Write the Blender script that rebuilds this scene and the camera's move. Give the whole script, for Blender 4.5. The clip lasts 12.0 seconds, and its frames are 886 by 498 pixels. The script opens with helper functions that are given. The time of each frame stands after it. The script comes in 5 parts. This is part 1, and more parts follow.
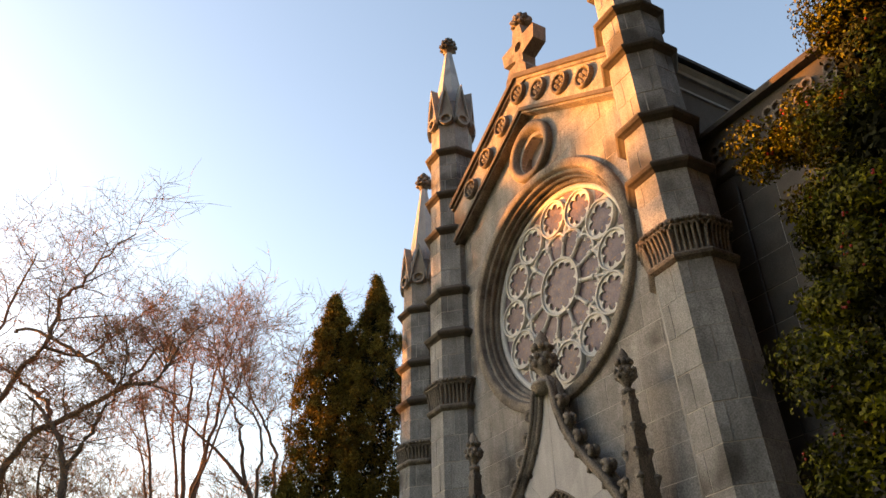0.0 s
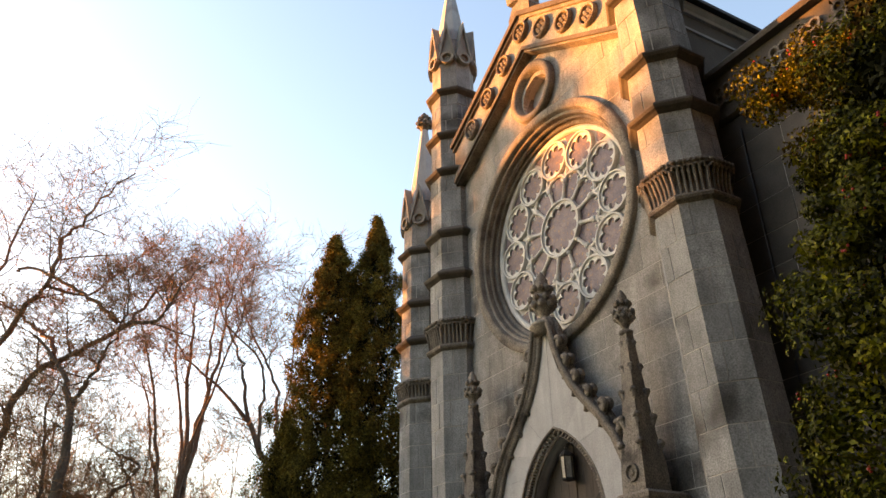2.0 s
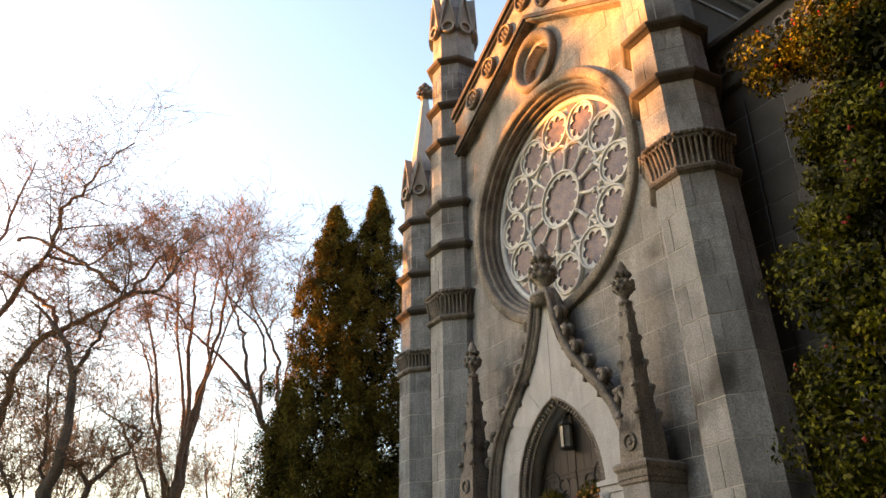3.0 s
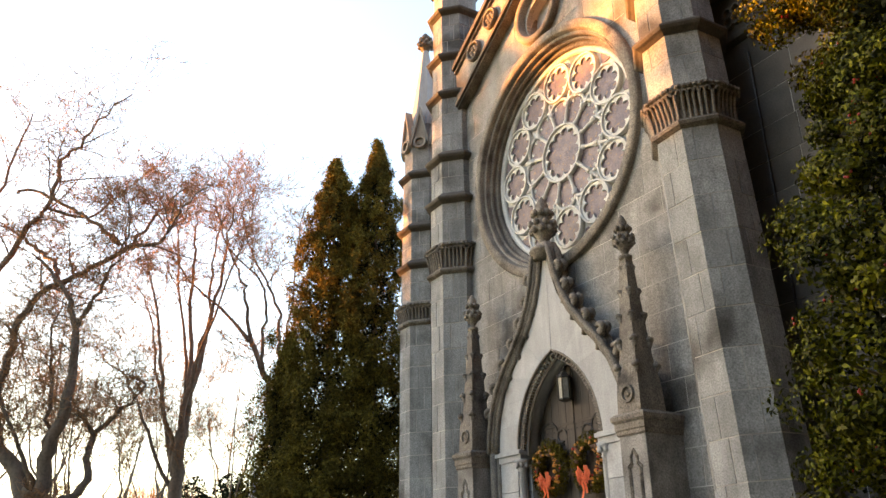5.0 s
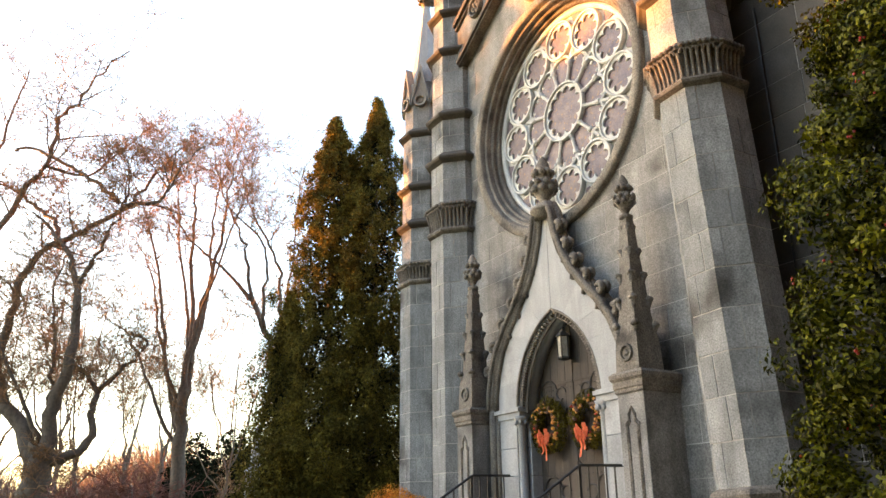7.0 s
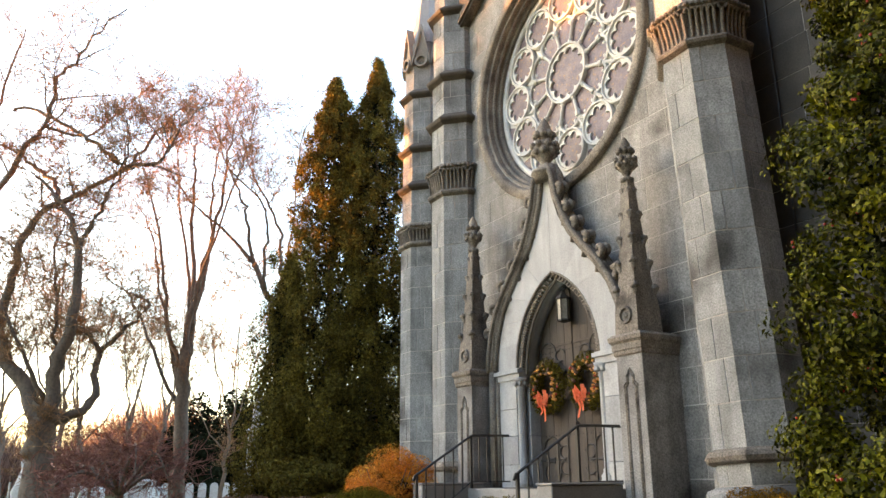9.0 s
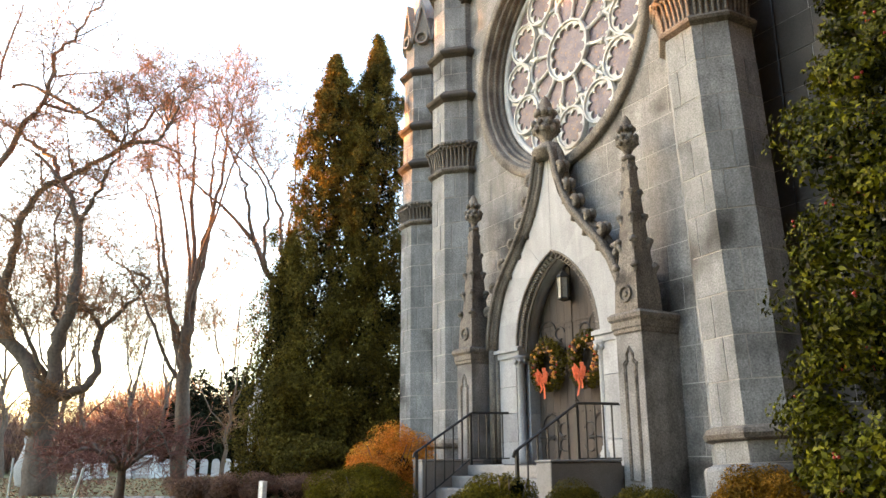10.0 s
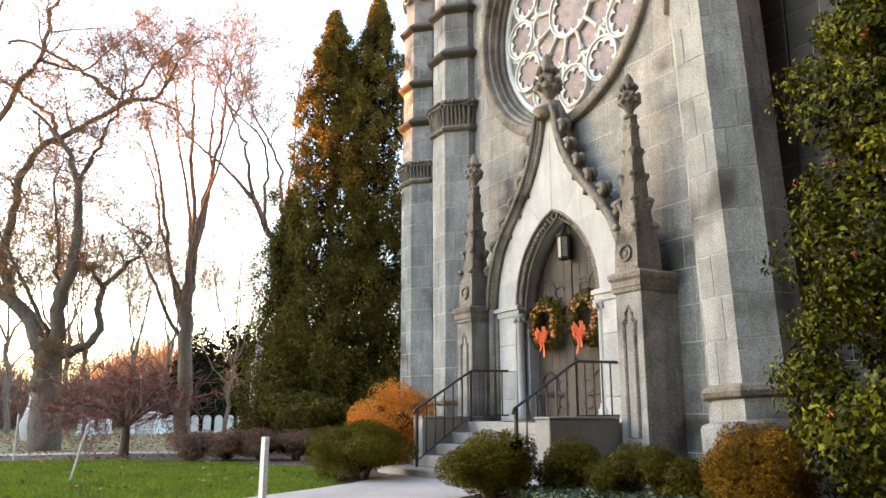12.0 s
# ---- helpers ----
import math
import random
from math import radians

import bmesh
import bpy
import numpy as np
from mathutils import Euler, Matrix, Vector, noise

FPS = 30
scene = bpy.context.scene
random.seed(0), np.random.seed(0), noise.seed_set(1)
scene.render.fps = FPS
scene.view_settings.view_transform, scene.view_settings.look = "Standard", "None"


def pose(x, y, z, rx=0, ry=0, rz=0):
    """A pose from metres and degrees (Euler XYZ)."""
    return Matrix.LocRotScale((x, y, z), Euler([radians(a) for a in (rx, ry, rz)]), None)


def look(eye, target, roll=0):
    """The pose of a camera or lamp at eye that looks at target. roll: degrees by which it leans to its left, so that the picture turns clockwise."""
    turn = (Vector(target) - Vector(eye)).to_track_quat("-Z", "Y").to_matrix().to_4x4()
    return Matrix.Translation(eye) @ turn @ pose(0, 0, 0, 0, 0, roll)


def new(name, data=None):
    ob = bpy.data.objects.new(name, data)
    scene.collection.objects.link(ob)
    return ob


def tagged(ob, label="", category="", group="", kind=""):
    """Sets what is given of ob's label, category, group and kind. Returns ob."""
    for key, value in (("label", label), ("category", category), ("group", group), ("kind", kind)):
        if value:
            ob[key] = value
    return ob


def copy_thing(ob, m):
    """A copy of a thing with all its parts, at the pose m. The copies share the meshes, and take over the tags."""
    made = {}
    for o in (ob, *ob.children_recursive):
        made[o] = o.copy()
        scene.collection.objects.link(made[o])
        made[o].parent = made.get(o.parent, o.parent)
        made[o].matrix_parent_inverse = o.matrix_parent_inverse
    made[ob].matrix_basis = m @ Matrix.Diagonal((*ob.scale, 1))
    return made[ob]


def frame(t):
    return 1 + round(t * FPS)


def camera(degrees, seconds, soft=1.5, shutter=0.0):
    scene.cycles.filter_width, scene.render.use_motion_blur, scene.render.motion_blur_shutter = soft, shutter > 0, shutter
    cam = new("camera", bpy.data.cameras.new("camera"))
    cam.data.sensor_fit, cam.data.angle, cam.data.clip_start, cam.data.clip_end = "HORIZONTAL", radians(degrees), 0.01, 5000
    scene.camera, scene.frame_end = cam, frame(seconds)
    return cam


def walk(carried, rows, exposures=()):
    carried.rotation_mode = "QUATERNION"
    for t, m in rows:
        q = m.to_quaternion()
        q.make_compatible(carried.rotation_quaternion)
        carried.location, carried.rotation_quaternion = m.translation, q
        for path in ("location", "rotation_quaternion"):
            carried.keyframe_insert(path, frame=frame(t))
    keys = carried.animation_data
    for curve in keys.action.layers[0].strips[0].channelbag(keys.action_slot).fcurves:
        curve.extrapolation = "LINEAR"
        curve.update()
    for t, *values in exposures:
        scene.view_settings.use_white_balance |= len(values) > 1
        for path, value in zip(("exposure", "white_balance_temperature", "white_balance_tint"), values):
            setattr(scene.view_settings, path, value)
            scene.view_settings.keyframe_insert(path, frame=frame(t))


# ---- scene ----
cam = camera(58.5, 12.0)
EYE = (9.871, -7.838, 0.95)
ROWS = [
    (0.0, 121.612, 1.339, 60.289), (0.5, 120.749, 1.277, 60.25), (1.0, 119.606, 1.247, 60.243),
    (1.5, 118.362, 1.174, 60.2), (2.0, 117.358, 1.077, 60.168), (2.5, 116.205, 1.005, 60.139),
    (3.0, 115.235, 0.929, 60.117), (5.0, 111.874, 0.786, 60.077), (5.5, 111.19, 0.749, 60.065),
    (6.0, 110.488, 0.71, 60.057), (6.5, 109.748, 0.693, 60.063), (7.0, 108.925, 0.642, 60.053),
    (9.0, 106.197, 0.432, 60.026), (9.5, 105.417, 0.362, 60.029), (10.0, 104.629, 0.322, 60.019),
    (10.5, 103.98, 0.309, 60.014), (11.0, 103.177, 0.259, 60.008), (11.5, 102.387, 0.247, 60.015),
    (12.0, 101.669, 0.207, 60.021),
]
EXPOSURES = [(0.0, 2.3, 7600, 18), (1.5, 2.5, 7500, 18), (3.0, 2.7, 7350, 17), (5.5, 3.28, 7000, 15), (7.0, 3.46, 6850, 14), (9.0, 3.56, 6800, 14), (12.0, 3.95, 6750, 13)]
walk(cam, [(t, pose(*EYE, rx, ry, rz)) for t, rx, ry, rz in ROWS], EXPOSURES)

# ---- light ----
SUN_PHI, SUN_ELEV = 36.0, 5.5          # degrees: from -x towards -y, and above the horizon
to_sun = Vector((-math.cos(radians(SUN_PHI)) * math.cos(radians(SUN_ELEV)),
                 -math.sin(radians(SUN_PHI)) * math.cos(radians(SUN_ELEV)), math.sin(radians(SUN_ELEV))))
world = bpy.data.worlds.new("world")
scene.world = world
world.use_nodes = True
sky = world.node_tree.nodes.new("ShaderNodeTexSky")
sky.sky_type, sky.sun_disc = "NISHITA", False
sky.sun_elevation = radians(12.0)
sky.sun_rotation = math.atan2(to_sun.x, to_sun.y)
sky.dust_density, sky.air_density, sky.ozone_density = 1.5, 1.2, 1.7
back = world.node_tree.nodes["Background"]
back.inputs["Strength"].default_value = 0.097
world.node_tree.links.new(sky.outputs["Color"], back.inputs["Color"])
sun = new("sun", bpy.data.lights.new("sun", "SUN"))
sun.data.energy, sun.data.angle, sun.data.color = 5.0, radians(0.5), (1.0, 0.36, 0.065)
sun.matrix_world = look((0, 0, 0), -to_sun)


# ---- materials ----
def material(name, base, other, scale=4.0, rough=0.85, bump=0.3, bump_scale=60.0, spots=None, metal=0.0,
             island=0.0, random_tone=0.0, spec=0.3, stretch=(1, 1, 1), translucent=0.0, detail=6.0, streak=0.0, speckle=0.28):
    """Two tones mixed by broad noise, fine grain in tone and relief, and a random tone for each object or loose piece."""
    m = bpy.data.materials.new(name)
    m.use_nodes = True
    nt = m.node_tree
    n, l = nt.nodes, nt.links
    b = n["Principled BSDF"]
    b.inputs["Roughness"].default_value, b.inputs["Metallic"].default_value = rough, metal
    b.inputs["Specular IOR Level"].default_value = spec
    co = n.new("ShaderNodeTexCoord")
    geo = n.new("ShaderNodeNewGeometry")
    mp = n.new("ShaderNodeMapping")
    mp.inputs["Scale"].default_value = stretch
    l.new(geo.outputs["Position"], mp.inputs["Vector"])
    n1 = n.new("ShaderNodeTexNoise")
    n1.inputs["Scale"].default_value, n1.inputs["Detail"].default_value, n1.inputs["Roughness"].default_value = scale, detail, 0.65
    l.new(mp.outputs["Vector"], n1.inputs["Vector"])
    ramp = n.new("ShaderNodeMapRange")
    ramp.inputs["From Min"].default_value, ramp.inputs["From Max"].default_value = 0.32, 0.68
    l.new(n1.outputs["Fac"], ramp.inputs["Value"])
    mix = n.new("ShaderNodeMix")
    mix.data_type = "RGBA"
    mix.inputs["A"].default_value, mix.inputs["B"].default_value = (*base, 1), (*other, 1)
    l.new(ramp.outputs["Result"], mix.inputs["Factor"])
    n2 = n.new("ShaderNodeTexNoise")
    n2.inputs["Scale"].default_value, n2.inputs["Detail"].default_value = bump_scale, 4.0
    l.new(geo.outputs["Position"], n2.inputs["Vector"])
    grain = n.new("ShaderNodeMapRange")
    grain.inputs["From Min"].default_value, grain.inputs["From Max"].default_value = 0.25, 0.75
    grain.inputs["To Min"].default_value, grain.inputs["To Max"].default_value = 1 - speckle, 1 + speckle
    l.new(n2.outputs["Fac"], grain.inputs["Value"])
    tone = grain.outputs["Result"]
    if streak:
        sp = n.new("ShaderNodeMapping")
        sp.inputs["Scale"].default_value = (3.2, 3.2, 0.45)
        l.new(geo.outputs["Position"], sp.inputs["Vector"])
        sn = n.new("ShaderNodeTexNoise")
        sn.inputs["Scale"].default_value, sn.inputs["Detail"].default_value, sn.inputs["Roughness"].default_value = 1.3, 7.0, 0.7
        l.new(sp.outputs["Vector"], sn.inputs["Vector"])
        sr = n.new("ShaderNodeMapRange")
        sr.inputs["From Min"].default_value, sr.inputs["From Max"].default_value = 0.3, 0.7
        sr.inputs["To Min"].default_value, sr.inputs["To Max"].default_value = 1 - streak, 1 + streak * 0.7
        l.new(sn.outputs["Fac"], sr.inputs["Value"])
        sm2 = n.new("ShaderNodeMath")
        sm2.operation = "MULTIPLY"
        l.new(tone, sm2.inputs[0])
        l.new(sr.outputs["Result"], sm2.inputs[1])
        tone = sm2.outputs[0]
    for amount, source in ((random_tone, "object"), (island, "island")):
        if amount:
            if source == "object":
                out = n.new("ShaderNodeObjectInfo").outputs["Random"]
            else:
                out = geo.outputs["Random Per Island"]
            r = n.new("ShaderNodeMapRange")
            r.inputs["To Min"].default_value, r.inputs["To Max"].default_value = 1 - amount, 1 + amount
            l.new(out, r.inputs["Value"])
            mul = n.new("ShaderNodeMath")
            mul.operation = "MULTIPLY"
            l.new(tone, mul.inputs[0])
            l.new(r.outputs["Result"], mul.inputs[1])
            tone = mul.outputs[0]
    colour = mix.outputs["Result"]
    if spots:
        v = n.new("ShaderNodeTexNoise")
        v.inputs["Scale"].default_value, v.inputs["Detail"].default_value = spots[1], 3.0
        l.new(mp.outputs["Vector"], v.inputs["Vector"])
        vr = n.new("ShaderNodeMapRange")
        vr.inputs["From Min"].default_value, vr.inputs["From Max"].default_value = spots[2], spots[2] + 0.12
        l.new(v.outputs["Fac"], vr.inputs["Value"])
        sm = n.new("ShaderNodeMix")
        sm.data_type = "RGBA"
        sm.inputs["B"].default_value = (*spots[0], 1)
        l.new(vr.outputs["Result"], sm.inputs["Factor"])
        l.new(colour, sm.inputs["A"])
        colour = sm.outputs["Result"]
    fin = n.new("ShaderNodeVectorMath")
    fin.operation = "SCALE"
    l.new(colour, fin.inputs[0])
    l.new(tone, fin.inputs["Scale"])
    l.new(fin.outputs["Vector"], b.inputs["Base Color"])
    if bump:
        bp = n.new("ShaderNodeBump")
        bp.inputs["Strength"].default_value, bp.inputs["Distance"].default_value = bump, 0.01
        l.new(n2.outputs["Fac"], bp.inputs["Height"])
        l.new(bp.outputs["Normal"], b.inputs["Normal"])
    if translucent:
        tr = n.new("ShaderNodeBsdfTranslucent")
        l.new(fin.outputs["Vector"], tr.inputs["Color"])
        ms = n.new("ShaderNodeMixShader")
        ms.inputs["Fac"].default_value = translucent
        l.new(b.outputs["BSDF"], ms.inputs[1])
        l.new(tr.outputs["BSDF"], ms.inputs[2])
        l.new(ms.outputs["Shader"], n["Material Output"].inputs["Surface"])
    return m


ASHLAR = material("grey_granite_ashlar", (0.308, 0.294, 0.277), (0.199, 0.187, 0.174), 2.2, 0.85, 0.6, 48, spots=((0.095, 0.085, 0.075), 0.9, 0.55), random_tone=0.1, streak=0.34, speckle=0.46)
TOWER = material("blue_grey_granite", (0.332, 0.331, 0.323), (0.211, 0.21, 0.204), 2.4, 0.85, 0.6, 48, spots=((0.08, 0.075, 0.068), 0.8, 0.55), random_tone=0.13, streak=0.34, speckle=0.5)
MORTAR = material("pale_mortar", (0.56, 0.53, 0.49), (0.3, 0.275, 0.25), 2.6, 0.95, 0.4, 90)
DRESSED = material("weathered_carved_stone", (0.24, 0.21, 0.174), (0.14, 0.12, 0.1), 2.2, 0.85, 0.6, 46, spots=((0.06, 0.052, 0.045), 1.7, 0.57), random_tone=0.12, streak=0.42, speckle=0.6)
DARKCAP = material("dark_stained_stone", (0.104, 0.088, 0.072), (0.06, 0.0512, 0.044), 2.5, 0.85, 0.5, 45, random_tone=0.1)
PALE = material("pale_limestone", (0.423, 0.427, 0.427), (0.324, 0.324, 0.321), 1.4, 0.8, 0.25, 50, spots=((0.2, 0.18, 0.155), 1.1, 0.62), random_tone=0.08, streak=0.2, speckle=0.2)
TRACERY = material("white_tracery_stone", (0.63, 0.625, 0.598), (0.462, 0.452, 0.425), 3, 0.8, 0.3, 50, random_tone=0.06)
GRASS_SOIL = material("winter_lawn_soil", (0.08, 0.12, 0.014), (0.11, 0.13, 0.02), 0.9, 0.95, 0.8, 40, spots=((0.12, 0.1, 0.035), 0.5, 0.6))
CONCRETE = material("path_concrete", (0.42, 0.38, 0.35), (0.33, 0.3, 0.28), 1.2, 0.9, 0.3, 80)
ROOFSLATE = material("dark_slate", (0.09, 0.09, 0.095), (0.06, 0.06, 0.065), 4, 0.7, 0.4, 40)


# ---- mesh helpers ----
def link(name, bm, mat, parent=None, smooth=False, loc=(0, 0, 0)):
    me = bpy.data.meshes.new(name)
    bmesh.ops.recalc_face_normals(bm, faces=bm.faces)
    bm.to_mesh(me)
    bm.free()
    for m in (mat if isinstance(mat, (list, tuple)) else [mat]):
        me.materials.append(m)
    if smooth:
        me.shade_smooth()
    ob = new(name, me)
    ob.location = loc
    if parent:
        ob.parent = parent
    return ob


def part(name, bm, mat, parent, label="", smooth=False):
    ob = link(name, bm, mat, parent, smooth)
    return tagged(ob, label) if label else ob


def thing(name, label, category, group="", kind="", loc=(0, 0, 0)):
    ob = new(name)
    ob.empty_display_size = 0.2
    ob.location = loc
    return tagged(ob, label, category, group, kind)


def raw(name, verts, faces, mat, parent=None, smooth=False):
    me = bpy.data.meshes.new(name)
    me.from_pydata([tuple(v) for v in verts], [], faces)
    for m in (mat if isinstance(mat, (list, tuple)) else [mat]):
        me.materials.append(m)
    if smooth:
        me.shade_smooth()
    ob = new(name, me)
    if parent:
        ob.parent = parent
    return ob


def box(bm, x0, x1, y0, y1, z0, z1, bevel=0.0):
    vs = [bm.verts.new((x, y, z)) for x in (x0, x1) for y in (y0, y1) for z in (z0, z1)]
    fs = [bm.faces.new([vs[i] for i in f]) for f in ((0, 1, 3, 2), (4, 6, 7, 5), (0, 4, 5, 1), (2, 3, 7, 6), (0, 2, 6, 4), (1, 5, 7, 3))]
    if bevel:
        es = list({e for f in fs for e in f.edges})
        bmesh.ops.bevel(bm, geom=es, offset=bevel, segments=1, affect="EDGES")


def prism(bm, outline, y0, y1):
    """An outline of (x, z) points pushed from y0 to y1."""
    a = [bm.verts.new((x, y0, z)) for x, z in outline]
    c = [bm.verts.new((x, y1, z)) for x, z in outline]
    bm.faces.new(a)
    bm.faces.new(c[::-1])
    for i in range(len(a)):
        j = (i + 1) % len(a)
        bm.faces.new((a[i], c[i], c[j], a[j]))


def lathe(bm, profile, n=24, turn=0.0, cx=0.0, cy=0.0, apothem=False, cap=True):
    """A profile of (radius, z) turned round a standing axis; apothem: radii are measured to the flats."""
    rings = []
    k = 1 / math.cos(math.pi / n) if apothem else 1.0
    for r, z in profile:
        rings.append([bm.verts.new((cx + r * k * math.cos(turn + 2 * math.pi * i / n), cy + r * k * math.sin(turn + 2 * math.pi * i / n), z)) for i in range(n)])
    for a, c in zip(rings, rings[1:]):
        for i in range(n):
            j = (i + 1) % n
            bm.faces.new((a[i], a[j], c[j], c[i]))
    if cap:
        bm.faces.new(rings[0][::-1])
        bm.faces.new(rings[-1])


def hoop(bm, profile, zc, n=72, xc=0.0, start=0.0, end=2 * math.pi):
    """A profile of (radius, y) turned round an axis along y at (xc, zc): a ring set in a wall. The profile is a closed loop."""
    full = end - start > 6.28
    rings = []
    for i in range(n if full else n + 1):
        a = start + (end - start) * i / n
        rings.append([bm.verts.new((xc + r * math.cos(a), y, zc + r * math.sin(a))) for r, y in profile])
    m = len(profile)
    for i in range(len(rings) if full else len(rings) - 1):
        p, q = rings[i], rings[(i + 1) % len(rings)]
        for j in range(m):
            k = (j + 1) % m
            bm.faces.new((p[j], p[k], q[k], q[j]))
    if not full:
        bm.faces.new(rings[0])
        bm.faces.new(rings[-1][::-1])


def tube(bm, pts, radii, sides=6):
    """A tube of changing radius along points."""
    prev = None
    pts = [Vector(p) for p in pts]
    up = Vector((0.31, 0.47, 0.83))
    for i, p in enumerate(pts):
        d = (pts[min(i + 1, len(pts) - 1)] - pts[max(i - 1, 0)]).normalized()
        u = d.cross(up)
        if u.length < 1e-3:
            u = d.cross(Vector((1, 0, 0)))
        u.normalize()
        v = d.cross(u)
        r = radii[i] if isinstance(radii, (list, tuple)) else radii
        ring = [bm.verts.new(p + r * (math.cos(2 * math.pi * k / sides) * u + math.sin(2 * math.pi * k / sides) * v)) for k in range(sides)]
        if prev:
            for k in range(sides):
                j = (k + 1) % sides
                bm.faces.new((prev[k], prev[j], ring[j], ring[k]))
        else:
            bm.faces.new(ring[::-1])
        prev = ring
    bm.faces.new(prev)


def blob(bm, c, r, sub=2, rough=0.0, squash=(1, 1, 1)):
    got = bmesh.ops.create_icosphere(bm, subdivisions=sub, radius=1.0)["verts"]
    for v in got:
        k = 1 + rough * noise.noise(v.co * 2.3 + Vector(c))
        v.co = Vector((c[0] + v.co.x * r * squash[0] * k, c[1] + v.co.y * r * squash[1] * k, c[2] + v.co.z * r * squash[2] * k))

# ---- ground ----
bm = bmesh.new()
bm.faces.new([bm.verts.new((x, y, 0)) for x, y in ((-400, -400), (400, -400), (400, 400), (-400, 400))])
ground = tagged(link("ground", bm, GRASS_SOIL), "short green winter lawn with fallen leaves", "ground", kind="structure")

# ---- nave front ----
WALL_Y = 0.16                         # the front stands a little behind the towers' faces
ROSE_Z, ROSE_R = 7.9, 2.12           # centre and the hole in the wall
OC_Z, OC_R = 10.86, 0.42
SLOPE = 0.6
APEX = 12.85                          # top of the gable's coping
SPRING, DOOR_W, DOOR_TOP = 2.67, 1.0, 4.0


def gable(x):
    return APEX - SLOPE * abs(x)


def arch_half(z, w=DOOR_W, top=DOOR_TOP, spring=SPRING):
    """Half the width of a pointed arch at height z."""
    if z <= spring:
        return w
    if z >= top:
        return 0.0
    h = top - spring
    r = (h * h + w * w) / (2 * w)
    return max(0.0, math.sqrt(max(0.0, r * r - (z - spring) ** 2)) - (r - w))


def inner_half(z):
    """How far from the middle the wall's stone begins at height z."""
    h = 0.0
    if abs(z - ROSE_Z) < ROSE_R:
        h = max(h, math.sqrt(ROSE_R ** 2 - (z - ROSE_Z) ** 2))
    if abs(z - OC_Z) < OC_R:
        h = max(h, math.sqrt(OC_R ** 2 - (z - OC_Z) ** 2))
    if z < 4.3:
        h = max(h, arch_half(z, 1.3, 4.3))
    return h


def wall_piece(bm, x0, x1, z0, z1, y0, y1, side, top=lambda x: APEX - 0.3 - SLOPE * abs(x), step=0.08):
    """One stone of the front on one side of its middle: cut by the openings and the gable. x0 < x1 are distances from the middle."""
    n = max(2, int((z1 - z0) / step))
    left, right = [], []
    for i in range(n + 1):
        z = z0 + (z1 - z0) * i / n
        lo = max(x0, inner_half(z) + (0.004 if x0 == 0 else 0))
        hi = min(x1, (APEX - 0.3 - z) / SLOPE)
        if hi - lo < 0.01:
            if left and len(left) >= 2:
                break
            left, right = [], []
            continue
        left.append((lo, z))
        right.append((hi, z))
    if len(left) < 2:
        return False
    outline = left + right[::-1]
    prism(bm, [(side * x, z) for x, z in outline], y0, y1)
    return True


wall = bmesh.new()
z = 0.0
while z < 12.5:
    for side in (-1, 1):
        wall_piece(wall, 0.0, 2.95, z, z + 0.1, 0.005, 0.45, side, step=0.05)
    z += 0.1
nave_wall = tagged(link("wall_north", wall, MORTAR), "coursed grey granite church front with a gable", "wall", kind="structure")
nave_wall.location.y = WALL_Y

# ---- towers ----
OCT = math.pi / 8


def octagon_block(u0, u1, z0, z1, a_out, a_in, lap=0.0):
    """A stone of an octagonal shaft on the face that looks along -y; u runs from -1 to 1 along the face."""
    bm = bmesh.new()
    k = math.tan(OCT)
    g = 0.008
    pts = []
    for a in (a_out, a_in):
        for u in (u0, u1):
            pts.append((u * k * a + (g if u == u0 and u > -0.99 else -g if u == u1 and u < 0.99 else 0), -a))
    p = [pts[0], pts[1], pts[3], pts[2]]
    lo = [bm.verts.new((x, y, z0 + g)) for x, y in p]
    hi = [bm.verts.new((x, y, z1 - g)) for x, y in p]
    bm.faces.new(lo[::-1])
    bm.faces.new(hi)
    for i in range(4):
        j = (i + 1) % 4
        bm.faces.new((lo[i], lo[j], hi[j], hi[i]))
    bmesh.ops.recalc_face_normals(bm, faces=bm.faces)
    me = bpy.data.meshes.new("stone")
    bm.to_mesh(me)
    bm.free()
    return me


def stone_courses(parent, z0, z1, a, faces, mat, height=0.5, seed=0):
    rnd = random.Random(seed)
    n = max(1, round((z1 - z0) / height))
    h = (z1 - z0) / n
    for i in range(n):
        lo, hi = z0 + i * h, z0 + (i + 1) * h
        for f in faces:
            pick = (i * 3 + f * 5 + seed) % 4
            cuts = {0: (-1, 1), 1: (-1, -0.1, 1), 2: (-1, 0.35, 1), 3: (-1, -0.4, 1)}[pick]
            for u0, u1 in zip(cuts, cuts[1:]):
                key = (round(u0, 2), round(u1, 2), round(h, 3), a)
                if key not in BLOCKS:
                    BLOCKS[key] = octagon_block(u0, u1, 0, h, a, a - 0.1)
                    BLOCKS[key].materials.append(mat)
                ob = new("stone", BLOCKS[key])
                ob.parent = parent
                ob.matrix_basis = pose(0, 0, lo, 0, 0, 45 * f) @ pose(rnd.uniform(-0.002, 0.002), rnd.uniform(-0.004, 0.002), 0)


BLOCKS = {}


